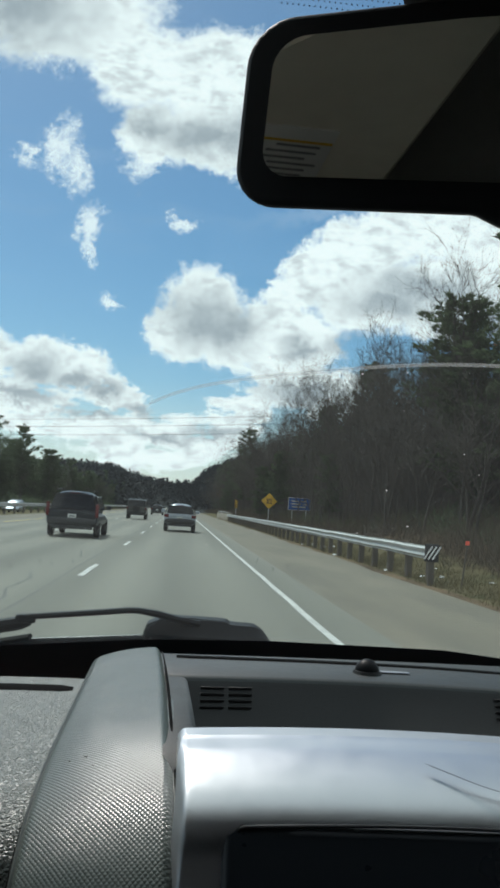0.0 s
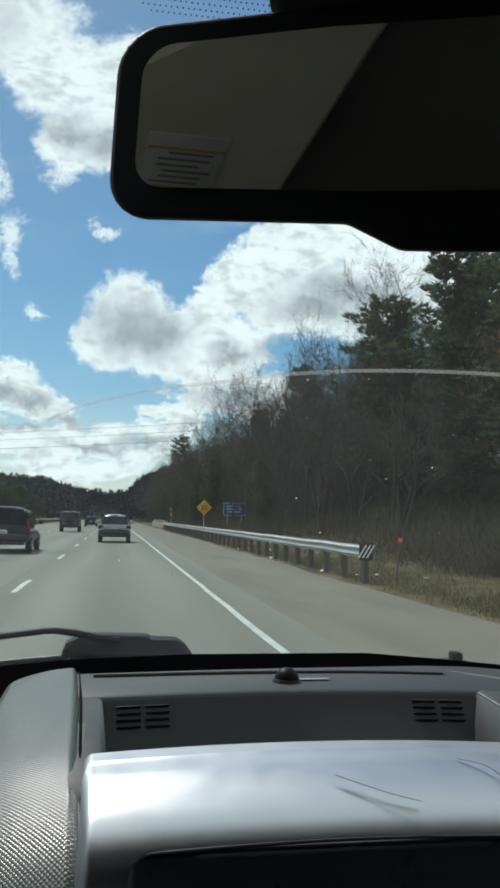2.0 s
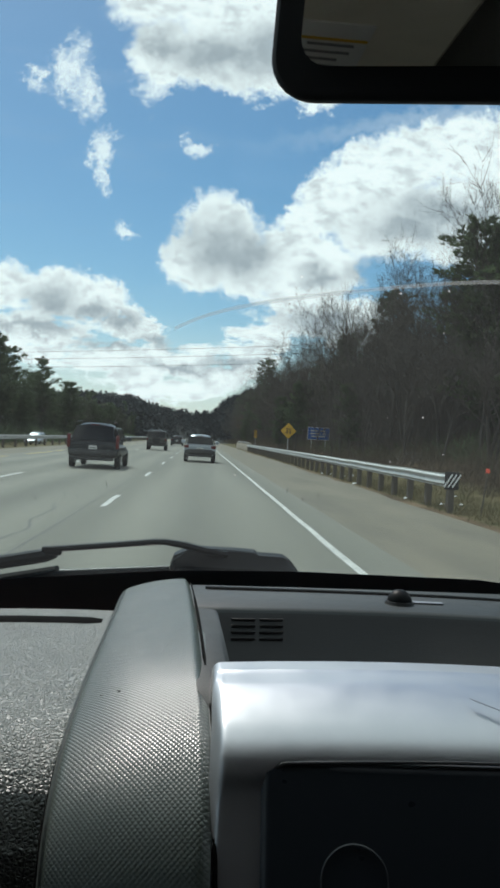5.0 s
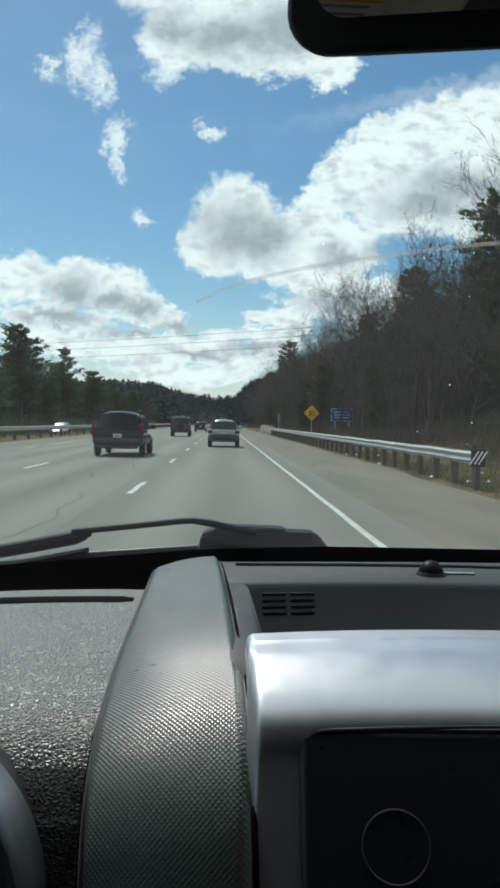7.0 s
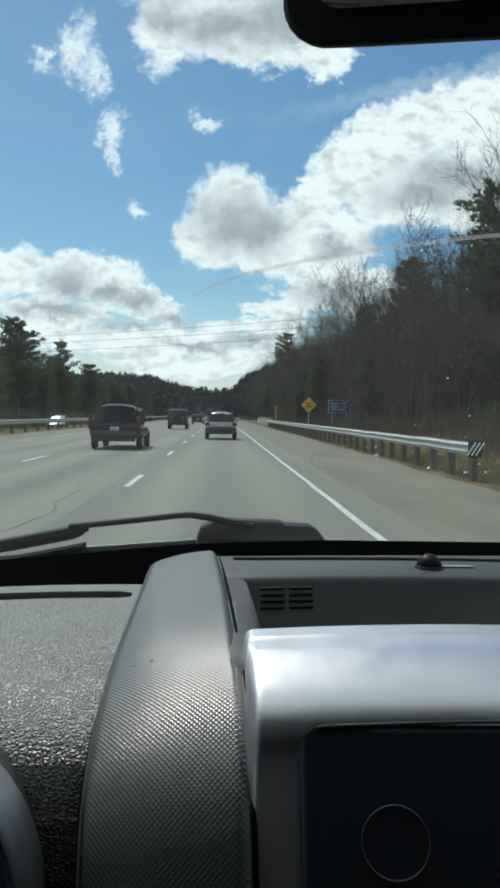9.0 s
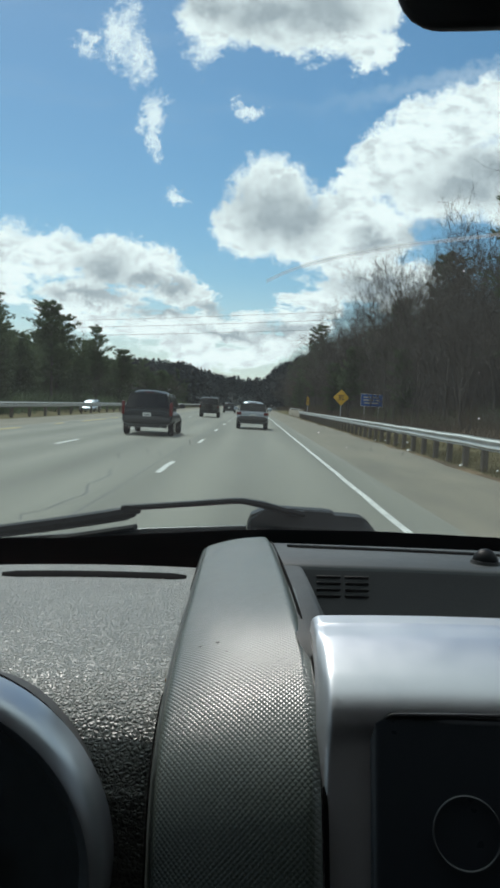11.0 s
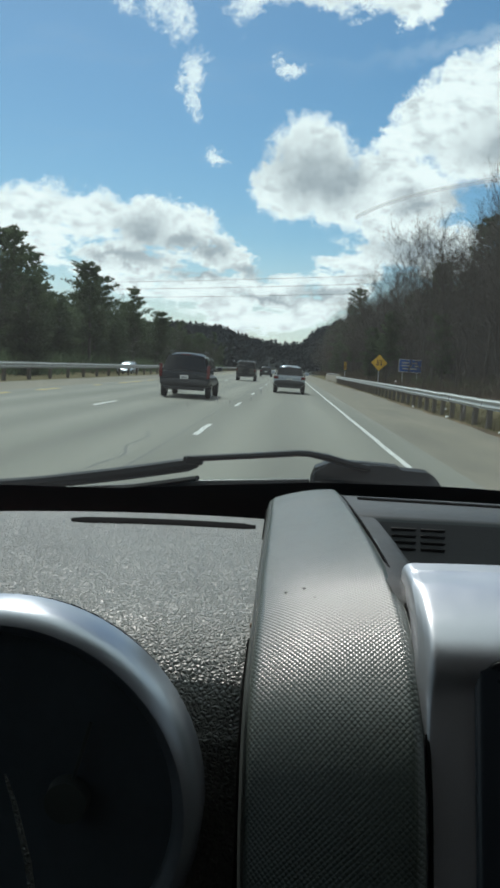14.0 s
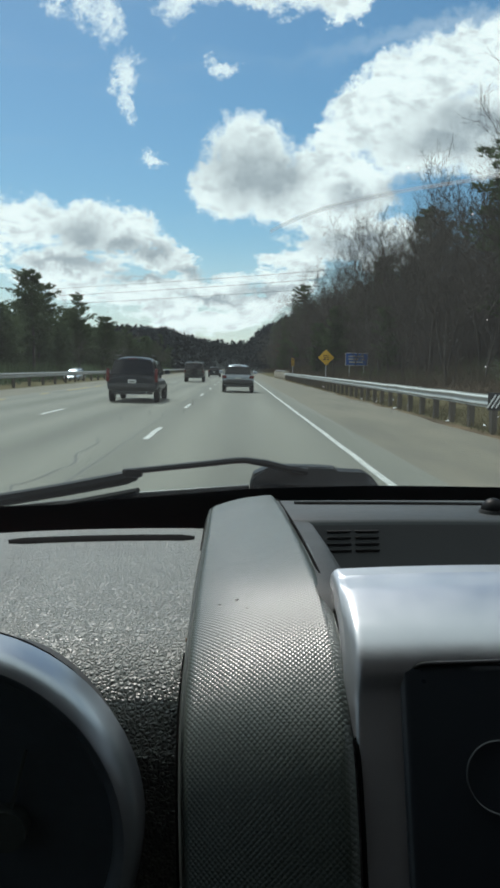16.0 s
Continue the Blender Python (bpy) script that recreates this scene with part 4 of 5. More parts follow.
# instrument cluster: silver ring, black face, hub and needle
RC, RR = Vector((-.1980, .436, 1.1650)), .1020
rings = []
for k in range(73):
    a = 2 * math.pi * k / 72
    d = Vector((math.cos(a), 0, math.sin(a)))
    sec = [(.0, .022), (.0, .004), (-.003, -.003), (-.0075, -.006), (-.0125, -.003), (-.0145, .004), (-.0150, .022)]
    rings.append([RC + d * (RR + dr) + Vector((0, dy, 0)) for dr, dy in sec])
clus = part("instrument_dial", sweep(rings, None, closed=False), "ring_silver", dashb, "silver instrument ring", angle=60)
part("housing", cyl(RC + Vector((0, .018, 0)), RC + Vector((0, .10, -.012)), RR - .002, RR - .022, n=48), "black", clus)
part("gauge_face", cyl(RC + Vector((0, .0045, 0)), RC + Vector((0, .02, 0)), RR - .010, n=64), "gauge_lens", clus, "unlit black gauge face")
part("gauge_hub", cyl(RC + Vector((.0350, -.004, .006)), RC + Vector((.0350, .006, .006)), .0105, .0113, 28), "flank", clus)
part("gauge_needle", box(RC + Vector((.0408, .001, .030)), (.0018, .002, .034), .0004, (0, 14, 0)), "flank", clus)


# thin pale arc low across the gauge
part("trim_arc", tube([(-.192, .428, 1.186), (-.1865, .427, 1.172), (-.1785, .427, 1.142), (-.1735, .428, 1.11)], [.0006, .0013, .0018, .0018], 6), "dash_pad", clus)

# right-hand top panel with its tray
EDGE = [(-.012, .860), (.10, .872), (.20, .880), (.30, .884), (.355, .886), (.405, .878), (.455, .850), (.52, .79), (.62, .66), (.75, .50)]


def top_row(y_of, z):
    return [(x, y_of(x), z) for x in tx]


tx = [-.012 + .762 * k / 60 for k in range(61)]
fe = lambda x: lerp_table(EDGE, x)
back = lambda x: .745 + .016 * math.sin(math.pi * min(1, max(0, (x - .01) / .36))) if x < .37 else min(.745, fe(x) - .06)
rows = [top_row(fe, 1.15), top_row(lambda x: fe(x) + .001, 1.262), top_row(lambda x: fe(x) - .004, 1.2695), top_row(lambda x: fe(x) - .012, 1.2715),
        top_row(lambda x: (fe(x) + back(x)) / 2, 1.272), top_row(lambda x: back(x) + .004, 1.2712), top_row(back, 1.2690), top_row(lambda x: back(x) - .003, 1.262)]
part("top_panel", grid_mesh(rows), "dash_smooth", dashb, "smooth grey plastic top panel", angle=50)
# the tray: rear slope with vents, floor, and end walls
NX = 40
tray_x = [.0125 + .349 * k / NX for k in range(NX + 1)]
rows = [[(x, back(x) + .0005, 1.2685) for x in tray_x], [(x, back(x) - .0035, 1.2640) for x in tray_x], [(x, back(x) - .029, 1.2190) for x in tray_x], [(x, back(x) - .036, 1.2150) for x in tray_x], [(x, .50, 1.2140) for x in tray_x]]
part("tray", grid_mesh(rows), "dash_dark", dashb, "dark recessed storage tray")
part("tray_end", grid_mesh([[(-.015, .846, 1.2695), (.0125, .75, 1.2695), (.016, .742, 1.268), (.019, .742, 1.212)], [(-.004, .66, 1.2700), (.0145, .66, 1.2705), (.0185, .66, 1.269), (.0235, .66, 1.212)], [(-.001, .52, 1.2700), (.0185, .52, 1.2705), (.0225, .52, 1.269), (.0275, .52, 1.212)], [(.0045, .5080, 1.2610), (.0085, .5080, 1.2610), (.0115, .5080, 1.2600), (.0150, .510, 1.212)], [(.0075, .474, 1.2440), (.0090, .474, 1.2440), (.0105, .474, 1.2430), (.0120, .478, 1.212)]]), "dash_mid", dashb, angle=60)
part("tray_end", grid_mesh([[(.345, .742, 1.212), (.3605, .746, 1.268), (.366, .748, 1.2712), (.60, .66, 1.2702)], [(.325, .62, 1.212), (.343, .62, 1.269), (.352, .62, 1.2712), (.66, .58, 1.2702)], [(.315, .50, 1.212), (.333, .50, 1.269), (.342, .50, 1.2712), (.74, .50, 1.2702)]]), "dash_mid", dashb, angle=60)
for gx in (.0285, .0535, .2985, .3235):
    for k in range(4):
        z = 1.2622 - .0050 * k
        part("vent_slot", box((gx + .0105, back(gx + .01) - .0040 - (1.2640 - z) * .5667, z), (.021, .0022, .0016), .0003, (0, 0, math.degrees(math.atan((back(gx + .02) - back(gx)) / .02)))), "black", dashb)
# slit for the demister along the windscreen
sl = [(.006 + .354 * s / 24, 0, 0) for s in range(25)]
sl = [(x, .828 + .010 * math.sin(math.pi * min(1, x / .36)) - .010 * max(0, (x - .25) / .11) ** 2, 1.2722) for x, _, _ in sl]
part("demister_slit", tube(sl[:14], [.0016] + [.0030] * 12 + [.0028], 8, .35), "gap", dashb)
part("demister_slit", tube(sl[13:], [.0022] * 11 + [.0012], 8, .35), "gap", dashb)
part("panel_lip", tube([(x, y + .0062, z + .0003) for x, y, z in sl], [.0010] * 25, 6), "dash_smooth", dashb)
# pale strips painted as highlights at the tray's end and along the panel's lip
M["worn_edge"] = mat("pale_plastic_highlight", (.24, .26, .26), .5, vary=.2, scale=40)
part("tray_edge", tube([(.3600, .7450, 1.2670), (.3540, .7430, 1.2420), (.3465, .7410, 1.2140)], [.0009, .0013, .0011], 6), "worn_edge", dashb)
part("tray_edge", tube([(.3615, .7440, 1.2695), (.3520, .66, 1.2705), (.3445, .56, 1.2710)], [.0009, .0008, .0007], 6), "worn_edge", dashb)
part("panel_lip", tube([(.372, .838, 1.2722), (.410, .79, 1.2722), (.450, .71, 1.2722), (.480, .62, 1.2722)], [.0008, .0013, .0013, .0010], 6), "worn_edge", dashb)
# crumbs and lint in the tray
rc = random.Random(31)
for k in range(16):
    x = rc.uniform(.04, .34)
    y = rc.choice((back(x) - .033, rc.uniform(.56, .69)))
    part("crumb", box((x, y, 1.2150 + (.0020 if y > .69 else 0)), (rc.uniform(.0008, .0026), rc.uniform(.0008, .0016), .0010), .0002, (0, 0, rc.uniform(0, 90))), "label_white", dashb)
# light sensor dome
bm = bmesh.new()
bmesh.ops.create_uvsphere(bm, u_segments=24, v_segments=14, radius=.0118)
bmesh.ops.translate(bm, vec=(.190, .797, 1.2735), verts=bm.verts)
dome = part("sensor_dome", bm, "wiper", dashb, "glossy black sensor dome")
part("collar", cyl((.190, .797, 1.2705), (.190, .797, 1.2745), .0145, .0130, 24), "dash_dark", dome)
part("sticker", box((.218, .802, 1.2728), (.030, .008, .0008), .0002), "scuff", dashb)

# silver centre-stack surround: an arch from the left foot over the top to the right
STACK_TILT = .45
lean_y = lambda y, z: y - STACK_TILT * max(0.0, 1.250 - z)
# section from the hidden back edge to the screen: inset and depth on the legs, inset and depth on the top, corner radius
SECT = [(.0004, .536, .0060, .538, .005), (.0000, .500, .0030, .5330, .005), (.0000, .474, .0000, .5180, .006), (.0008, .4620, .0016, .4970, .007), (.0040, .4535, .0062, .4795, .008), (.0140, .4490, .0150, .4605, .009), (.0288, .4475, .0262, .4475, .008), (.0290, .4560, .0264, .4560, .008)]
# the face is one curved sheet: depth by the drop from the top edge
SHEET = [(v.x, v.y) for v in spline([(-.012, .540, 0), (0, .518, 0), (.0016, .4970, 0), (.0062, .4795, 0), (.0150, .4605, 0), (.0262, .4475, 0), (.040, .4440, 0), (.060, .4475, 0)], 8) if v.x < .034]
SHEET = sorted(SHEET) + [(.040, .4475), (.5, .4475)]
# and it rolls away at its outer side
ROLL = [(0, .0135), (.0018, .0072), (.0036, .0026), (.0048, .0009), (.0062, .0002), (.0080, 0), (1, 0)]
rows = []
for q in range(0, 57):
    i = min(q // 8, len(SECT) - 2)
    f = q / 8 - i
    w0, w1, w2, w3 = [SECT[min(max(i + o, 0), len(SECT) - 1)] for o in (-1, 0, 1, 2)]
    ds, ys_, dt_, yt, rad = [.5 * (2 * b_ + (c_ - a_) * f + (2 * a_ - 5 * b_ + 4 * c_ - d_) * f * f + (3 * b_ - a_ - 3 * c_ + d_) * f ** 3) for a_, b_, c_, d_ in zip(w0, w1, w2, w3)]
    xl, xr = .0080 + ds, .2976 - ds
    zt = lambda x: 1.2805 - dt_ + .0045 * (1 - ((x - .151) / .143) ** 2)
    leg = [1.0 + (1.2805 - dt_ - rad - 1.0) * (1 - (1 - k / 26) ** 2.2) for k in range(26)]
    row = [(xl, ys_, z) for z in leg]
    for k in range(13):
        th = radians(90 * k / 12)
        wgt = smoothstep(0, 1, k / 12)
        row.append((xl + rad - rad * math.cos(th), ys_ + (yt - ys_) * wgt, zt(xl + rad) - rad + rad * math.sin(th)))
    for k in range(1, 20):
        x = xl + rad + (xr - xl - 2 * rad) * k / 20
        row.append((x, yt + .004 * (1 - ((x - .151) / .143) ** 2) * (yt - .4475) / .09, zt(x)))
    for k in range(13):
        th = radians(90 - 90 * k / 12)
        wgt = smoothstep(0, 1, (12 - k) / 12)
        row.append((xr - rad + rad * math.cos(th), ys_ + (yt - ys_) * wgt, zt(xr - rad) - rad + rad * math.sin(th)))
    row += [(xr, ys_, z) for z in reversed(leg)]
    if q >= 16:
        row = [(x, min(.535, lerp_table(SHEET, 1.2805 + .0045 * max(0, 1 - ((x - .151) / .143) ** 2) - z) + lerp_table(ROLL, max(0, min(x - .0080, .2976 - x)))), z) for x, y, z in row]
    else:
        row = [(x, y + (.537 - y) * smoothstep(1.235, 1.262, z), z - .003 * (16 - q) / 16) for x, y, z in row]
    rows.append([(x - .055 * max(0, 1.258 - z) * max(0, 1 - (x - .0080) / .0292), lean_y(y, z), z) for x, y, z in row])
part("centre_surround", grid_mesh(rows), "silver", dashb, "matt silver centre stack surround", angle=70)
tilt = math.degrees(math.atan(STACK_TILT))
b = box((0, .009, -.128), (.236, .018, .256), .006, seg=3)
bmesh.ops.transform(b, matrix=Matrix.Translation((.151, .4470, 1.2560)) @ pose(0, 0, 0, tilt, 0, 0).inverted(), verts=b.verts)
part("screen", b, "screen", dashb, "switched-off black screen panel")
frm = [(.0384, 1.00), (.0384, 1.12), (.0384, 1.2455)] + [(.0464 - .008 * math.cos(radians(a)), 1.2455 + .009 * math.sin(radians(a))) for a in range(15, 91, 15)] + [(.0464 + .2124 * k / 12, 1.2545 + .003 * math.sin(math.pi * k / 12)) for k in range(1, 12)] + [(.2588 + .008 * math.sin(radians(a)), 1.2455 + .009 * math.cos(radians(a))) for a in range(0, 91, 15)] + [(.2668, 1.12), (.2668, 1.00)]
fc = [Vector((x, lean_y(.4462, z), z)) for x, z in frm]
part("screen_rim", tube(fc, [.0009] * len(fc), 6), "ring_grey", dashb)
rings = []
DC = Vector((.0798, .4246, 1.2066))
for k in range(49):
    a = 2 * math.pi * k / 48
    d = Vector((math.cos(a), STACK_TILT * math.sin(a) * .912, math.sin(a) * .912))
    rings.append([DC + d * (.0166 + .0005 * math.cos(b_)) + Vector((0, -.0012 + .0006 * math.sin(b_), 0)) for b_ in (0, 1.57, 3.14, 4.71)])
part("dial_ring", sweep(rings, None, cap=False), "ring_grey", dashb, "thin grey dial ring")
# thin darker streaks on the silver surround
for pts in ([(.150, .476, 1.2822), (.176, .462, 1.2762), (.196, .456, 1.2722)], [(.232, .496, 1.2832), (.246, .484, 1.2822), (.253, .470, 1.2772)], [(.268, .502, 1.2812), (.274, .496, 1.2802)]):
    c = spline(pts, 6)
    part("scuff", tube(c, [.0002] + [.0009] * (len(c) - 2) + [.0002], 5, .2), "scuff", dashb)

# ---- windscreen, wiper ----
G0, GK = Vector((0, .96, 1.262)), .7
zg = lambda y: G0.z + (G0.y - y) * GK
gn = Vector((0, GK, 1)).normalized()
bm = bmesh.new()
ring = [[(-.72, 1.12, zg(1.12)), (1.02, 1.12, zg(1.12)), (1.02, .33, zg(.33)), (-.72, .33, zg(.33))]]
ring.append([Vector(p) + gn * .004 for p in ring[0]])
ws = part("windscreen", sweep(ring, None, bm), "glass", smooth=False)
ws.visible_shadow = False
tagged(ws, "clear car windscreen with dried splashes", "windscreen", kind="structure")
# black enamel band along its foot
top = [(-.75, 1.222), (-.386, 1.241), (-.264, 1.2455), (-.03, 1.2680), (.11, 1.2735), (.31, 1.2735), (.40, 1.2660), (.53, 1.254), (1.05, 1.215)]
rows = [[], []]
for k in range(60):
    x = -.72 + 1.74 * k / 59
    z = lerp_table(top, x)
    s = (1.262 + .7 * .93 - 1.414) / (.7 * .94 - (1.414 - z))
    y = .03 + .94 * s
    for r, yy in zip(rows, (y, 1.12)):
        r.append(Vector((x, yy, zg(yy))) - gn * .003)
part("enamel_band", grid_mesh(rows), "frit", ws)
# enamel dots round the mirror's foot
dots = bmesh.new()
for j in range(24):
    for i in range(150):
        x, y = -.06 + i * .0027 + (.00135 if j % 2 else 0), .336 + j * .0023
        lim = .377 - .9 * max(0, .03 - x) ** 1.0 * .5 + .004 * math.sin(x * 30)
        if y > lim:
            continue
        r = .0008 * (1 - .5 * smoothstep(.355, .378, y))
        c = Vector((x, y, zg(y))) - gn * .003
        dots.faces.new([dots.verts.new(c + Vector((math.cos(a) * r, math.sin(a) * r * .82, -math.sin(a) * r * .57))) for a in (0, 1.047, 2.094, 3.142, 4.189, 5.236)])
dt = part("enamel_dots", dots, "frit", ws, smooth=False)
dt["kind"] = "stuff"
# arc smeared by the wiper
arc = spline([(-.030, .622, 0), (-.0095, .6101, 0), (.0218, .5985, 0), (.0800, .5847, 0), (.1870, .5680, 0), (.3291, .5665, 0), (.46, .585, 0)], 8)
rows = [[Vector((p.x, p.y + d, zg(p.y + d))) - gn * .003 for p in arc] for d in (.0018, -.0012)]
part("wiper_smear", grid_mesh(rows), "smear", ws)
rs = random.Random(11)
for k in range(18):
    x, y, r = rs.uniform(.02, .36), rs.uniform(.56, .80), rs.uniform(.0003, .0008)
    c = Vector((x, y, zg(y))) - gn * .0032
    b = bmesh.new()
    b.faces.new([b.verts.new(c + Vector((math.cos(a) * r, math.sin(a) * r * rs.uniform(.6, 1.4) * .82, -math.sin(a) * r * .57))) for a in [i * .785 for i in range(8)]])
    part("splash", b, "speck", ws, smooth=False)
# short dried drips on the glass
for x, y, ln in [(-.1617, .828, .012), (-.1329, .8195, .013), (-.1211, .8214, .009), (-.1009, .816, .008), (-.0918, .803, .014), (.0768, .7976, .013), (.0935, .8092, .010), (.1072, .8025, .009)]:
    b = grid_mesh([[Vector((x + sx * w, y + d * ln * .7, zg(y + d * ln * .7))) - gn * .0032 for sx in (-1, 1)] for d, w in ((-.5, .0002), (-.3, .0005), (.2, .0004), (.5, .0002))])
    part("drip", b, "smear", ws, smooth=False)

wp = thing("windscreen_wiper", "black windscreen wiper parked at the foot of the glass", "wiper")
hub = [(-.034, .012, .008), (-.030, .022, .019), (-.012, .027, .0285), (.050, .029, .0275), (.064, .029, .0270), (.068, .028, .0240), (.098, .027, .0230), (.108, .022, .017), (.117, .012, .006)]
rings = []
for x, hwid, hz in hub:
    c = Vector((x, 1.000, 1.2615))
    rings.append([c + Vector((0, a * hwid, b * hz)) for a, b in ((-1, -.6), (-.95, .3), (-.5, .95), (.4, 1), (1, .5), (1, -.6))])
part("pivot_cover", sweep(rings, None), "wiper", wp, "black plastic pivot cover", angle=30)
# grey tubes along the cover's edges stand in for glints and a ridge highlight
for pts in (((-.0345, .9880, 1.2560), (-.0305, .9790, 1.2755), (-.0125, .9745, 1.2900)), ((-.0125, .9745, 1.2900), (.020, .9720, 1.2912), (.062, .9710, 1.2900)), ((-.0300, .9760, 1.2600), (-.0240, .9745, 1.2660), (-.0215, .9740, 1.2600))):
    part("cover_edge", tube(pts, [.0007, .0010, .0006], 6), "ring_grey", wp, "pale edge painted as a glint")
arm = [Vector(p) for p in ((.03, .985, 1.284), (.004, .972, 1.2895), (-.018, .9625, 1.2955), (-.040, .9575, 1.2990), (-.052, .9580, 1.2985), (-.10, .9675, 1.2915), (-.15, .9775, 1.2845), (-.180, .983, 1.2805))]
part("arm", tube(arm, [.0060] * 3 + [.0052] * (len(arm) - 3), 8, .7), "wiper", wp)
bl = spline([(-.165, .982, 1.2795), (-.28, 1.020, 1.2520), (-.42, 1.056, 1.2250), (-.70, 1.09, 1.19)], 6)
part("blade", tube([p + Vector((0, 0, -.003)) for p in bl], [.0055] + [.0090] * (len(bl) - 2) + [.005], 8, .9), "wiper", wp)
part("blade_clip", box((-.168, .981, 1.2800), (.020, .012, .010), .003), "wiper", wp)
part("rubber", tube([p + Vector((.0, .012, -.022)) for p in bl], [.006] * len(bl), 6, .6), "tyre", wp)
M["gloss_black"] = mat("glossy_black_plastic", (.012, .013, .014), .40, vary=.1, scale=14, spec=.25)
part("squeegee", tube([(-.33, 1.04, 1.226), (-.16, 1.012, 1.249), (-.035, 1.0, 1.262)], [.003, .005, .004], 10), "gloss_black", wp, "glossy black lip")
nz = thing("washer_nozzle", "small black washer nozzle beside the bonnet", "nozzle", (.4555, 1.0140, 1.2580))
part("body", box((0, 0, 0), (.013, .02, .012), .004), "wiper", nz)
part("base", box((0, .006, -.012), (.03, .03, .014), .003), "wiper", nz)

# red bonnet, only just visible at its corner
rows = []
for j in range(13):
    y = 1.13 + 1.0 * j / 12
    rows.append([(-.72 + 1.74 * k / 40, y, 1.0 + .10 * smoothstep(.36, .60, -.72 + 1.74 * k / 40) - .05 * (j / 12) + .10 * smoothstep(-.1, -.4, -.72 + 1.74 * k / 40) * 0) for k in range(41)])
M["red_paint"] = mat("red_car_paint", (.24, .018, .016), .25, .1, vary=.05, coat=.8)
bon = part("bonnet", grid_mesh(rows), "red_paint")
tagged(bon, "glossy red car bonnet", "bonnet", kind="structure")
bon.modifiers.new("thick", "SOLIDIFY").thickness = .006

# ---- inside mirror ----
mi = thing("rearview_mirror", "black inside rear-view mirror hung from the windscreen", "mirror", (.0159, .3726, 1.6067))
mi.rotation_euler = Euler((radians(.7), radians(3.6), radians(-24.5)))
mi.scale = (.975, .975, .975)
def round_poly(corners, n=7):
    """A closed outline whose corners (x, z, radius) are rounded."""
    out = []
    m = len(corners)
    for i, (x, z, r) in enumerate(corners):
        p, a, b = Vector((x, z)), Vector(corners[i - 1][:2]), Vector(corners[(i + 1) % m][:2])
        u, v = (a - p).normalized(), (b - p).normalized()
        half = u.angle(v) / 2
        d = r / math.tan(half)
        c = p + (u + v).normalized() * (r / math.sin(half))
        s0, s1 = p + u * d - c, p + v * d - c
        for k in range(n + 1):
            w = s0.lerp(s1, k / n).normalized() * r + c
            out.append((w.x, w.y))
    return out


case = round_poly([(-.0042, .0475, .024), (.10, .0500, .05), (.252, .0480, .024), (.2515, -.0570, .024), (.200, -.0650, .02), (.136, -.0638, .014), (.112, -.0515, .012), (-.0025, -.0468, .022)])
bm = outline(case, 0, .030)
for v in bm.verts:
    if v.co.y > .02:
        v.co.x, v.co.z = .126 + (v.co.x - .126) * .90, -.003 + (v.co.z + .003) * .74
part("case", bm, "mirror_case", mi, "black plastic mirror case", angle=25).modifiers.new("round", "BEVEL").width = .004
mi.children[0].modifiers[0].segments = 3
mi.children[0].modifiers[0].limit_method = "ANGLE"
inner = round_poly([(.0120, .0345, .016), (.10, .0370, .05), (.240, .0350, .016), (.239, -.0390, .016), (.12, -.0375, .05), (.0125, -.0325, .014)])
part("mirror_glass", outline(inner, -.0018, .004), "mirror", mi, "dim mirror glass", smooth=False)
part("mount", box((.126, .020, .066), (.115, .05, .034), .008), "mirror_case", mi)
part("stem", cyl((.126, .030, .06), (.126, .022, .125), .014, .018, 16), "mirror_case", mi)
part("foot", box((.126, .028, .118), (.07, .055, .03), .01, (-35, 0, 0)), "mirror_case", mi)
part("button", cyl((.135, .004, -.0505), (.135, .004, -.0535), .004, n=12), "black", mi)

# ---- cabin shell round and behind the camera ----
def slab(name, c, s, material, label, category="cabin trim", bevel=.01):
    return tagged(part(name, box(c, s, bevel), material), label, category, kind="structure")


slab("headliner", (.15, -.50, 1.775), (1.74, 1.66, .05), "liner", "beige-grey woven headliner", "ceiling")
slab("header_trim", (.15, .325, 1.735), (1.74, .06, .05), "liner", "beige-grey trim over the windscreen")
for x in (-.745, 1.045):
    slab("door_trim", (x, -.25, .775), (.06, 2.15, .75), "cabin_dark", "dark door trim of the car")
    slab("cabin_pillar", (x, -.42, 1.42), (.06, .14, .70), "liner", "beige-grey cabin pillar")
    # unseen solid panel, added to keep side light off the dashboard
    slab("rear_quarter", (x, -.95, 1.42), (.06, .80, .70), "cabin_dark", "unseen dark panel that blocks side light")
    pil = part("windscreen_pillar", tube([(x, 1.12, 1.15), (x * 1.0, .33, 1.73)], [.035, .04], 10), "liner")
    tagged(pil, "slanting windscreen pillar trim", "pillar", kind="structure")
# unseen side panes, added to dim the light that enters the cabin
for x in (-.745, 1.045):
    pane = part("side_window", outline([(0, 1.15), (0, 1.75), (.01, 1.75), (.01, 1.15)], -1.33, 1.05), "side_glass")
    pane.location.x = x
    tagged(pane, "unseen side pane that dims light into the cabin", "window", kind="structure")
# unseen solid wall, closed up to hold back light from the rear
slab("rear_trim", (.15, -1.36, 1.1), (1.8, .06, 1.35), "cabin_dark", "unseen dark wall that blocks light from behind")
slab("cabin_floor", (.15, -.15, .37), (1.8, 2.4, .06), "cabin_dark", "dark carpeted cabin floor", "floor")
# hidden slab, added to stop the bonnet mirroring in the enamel band
slab("cowl_trough", (.15, .98, 1.10), (1.74, .30, .05), "black", "unseen black slab that blocks bounced light under the windscreen")
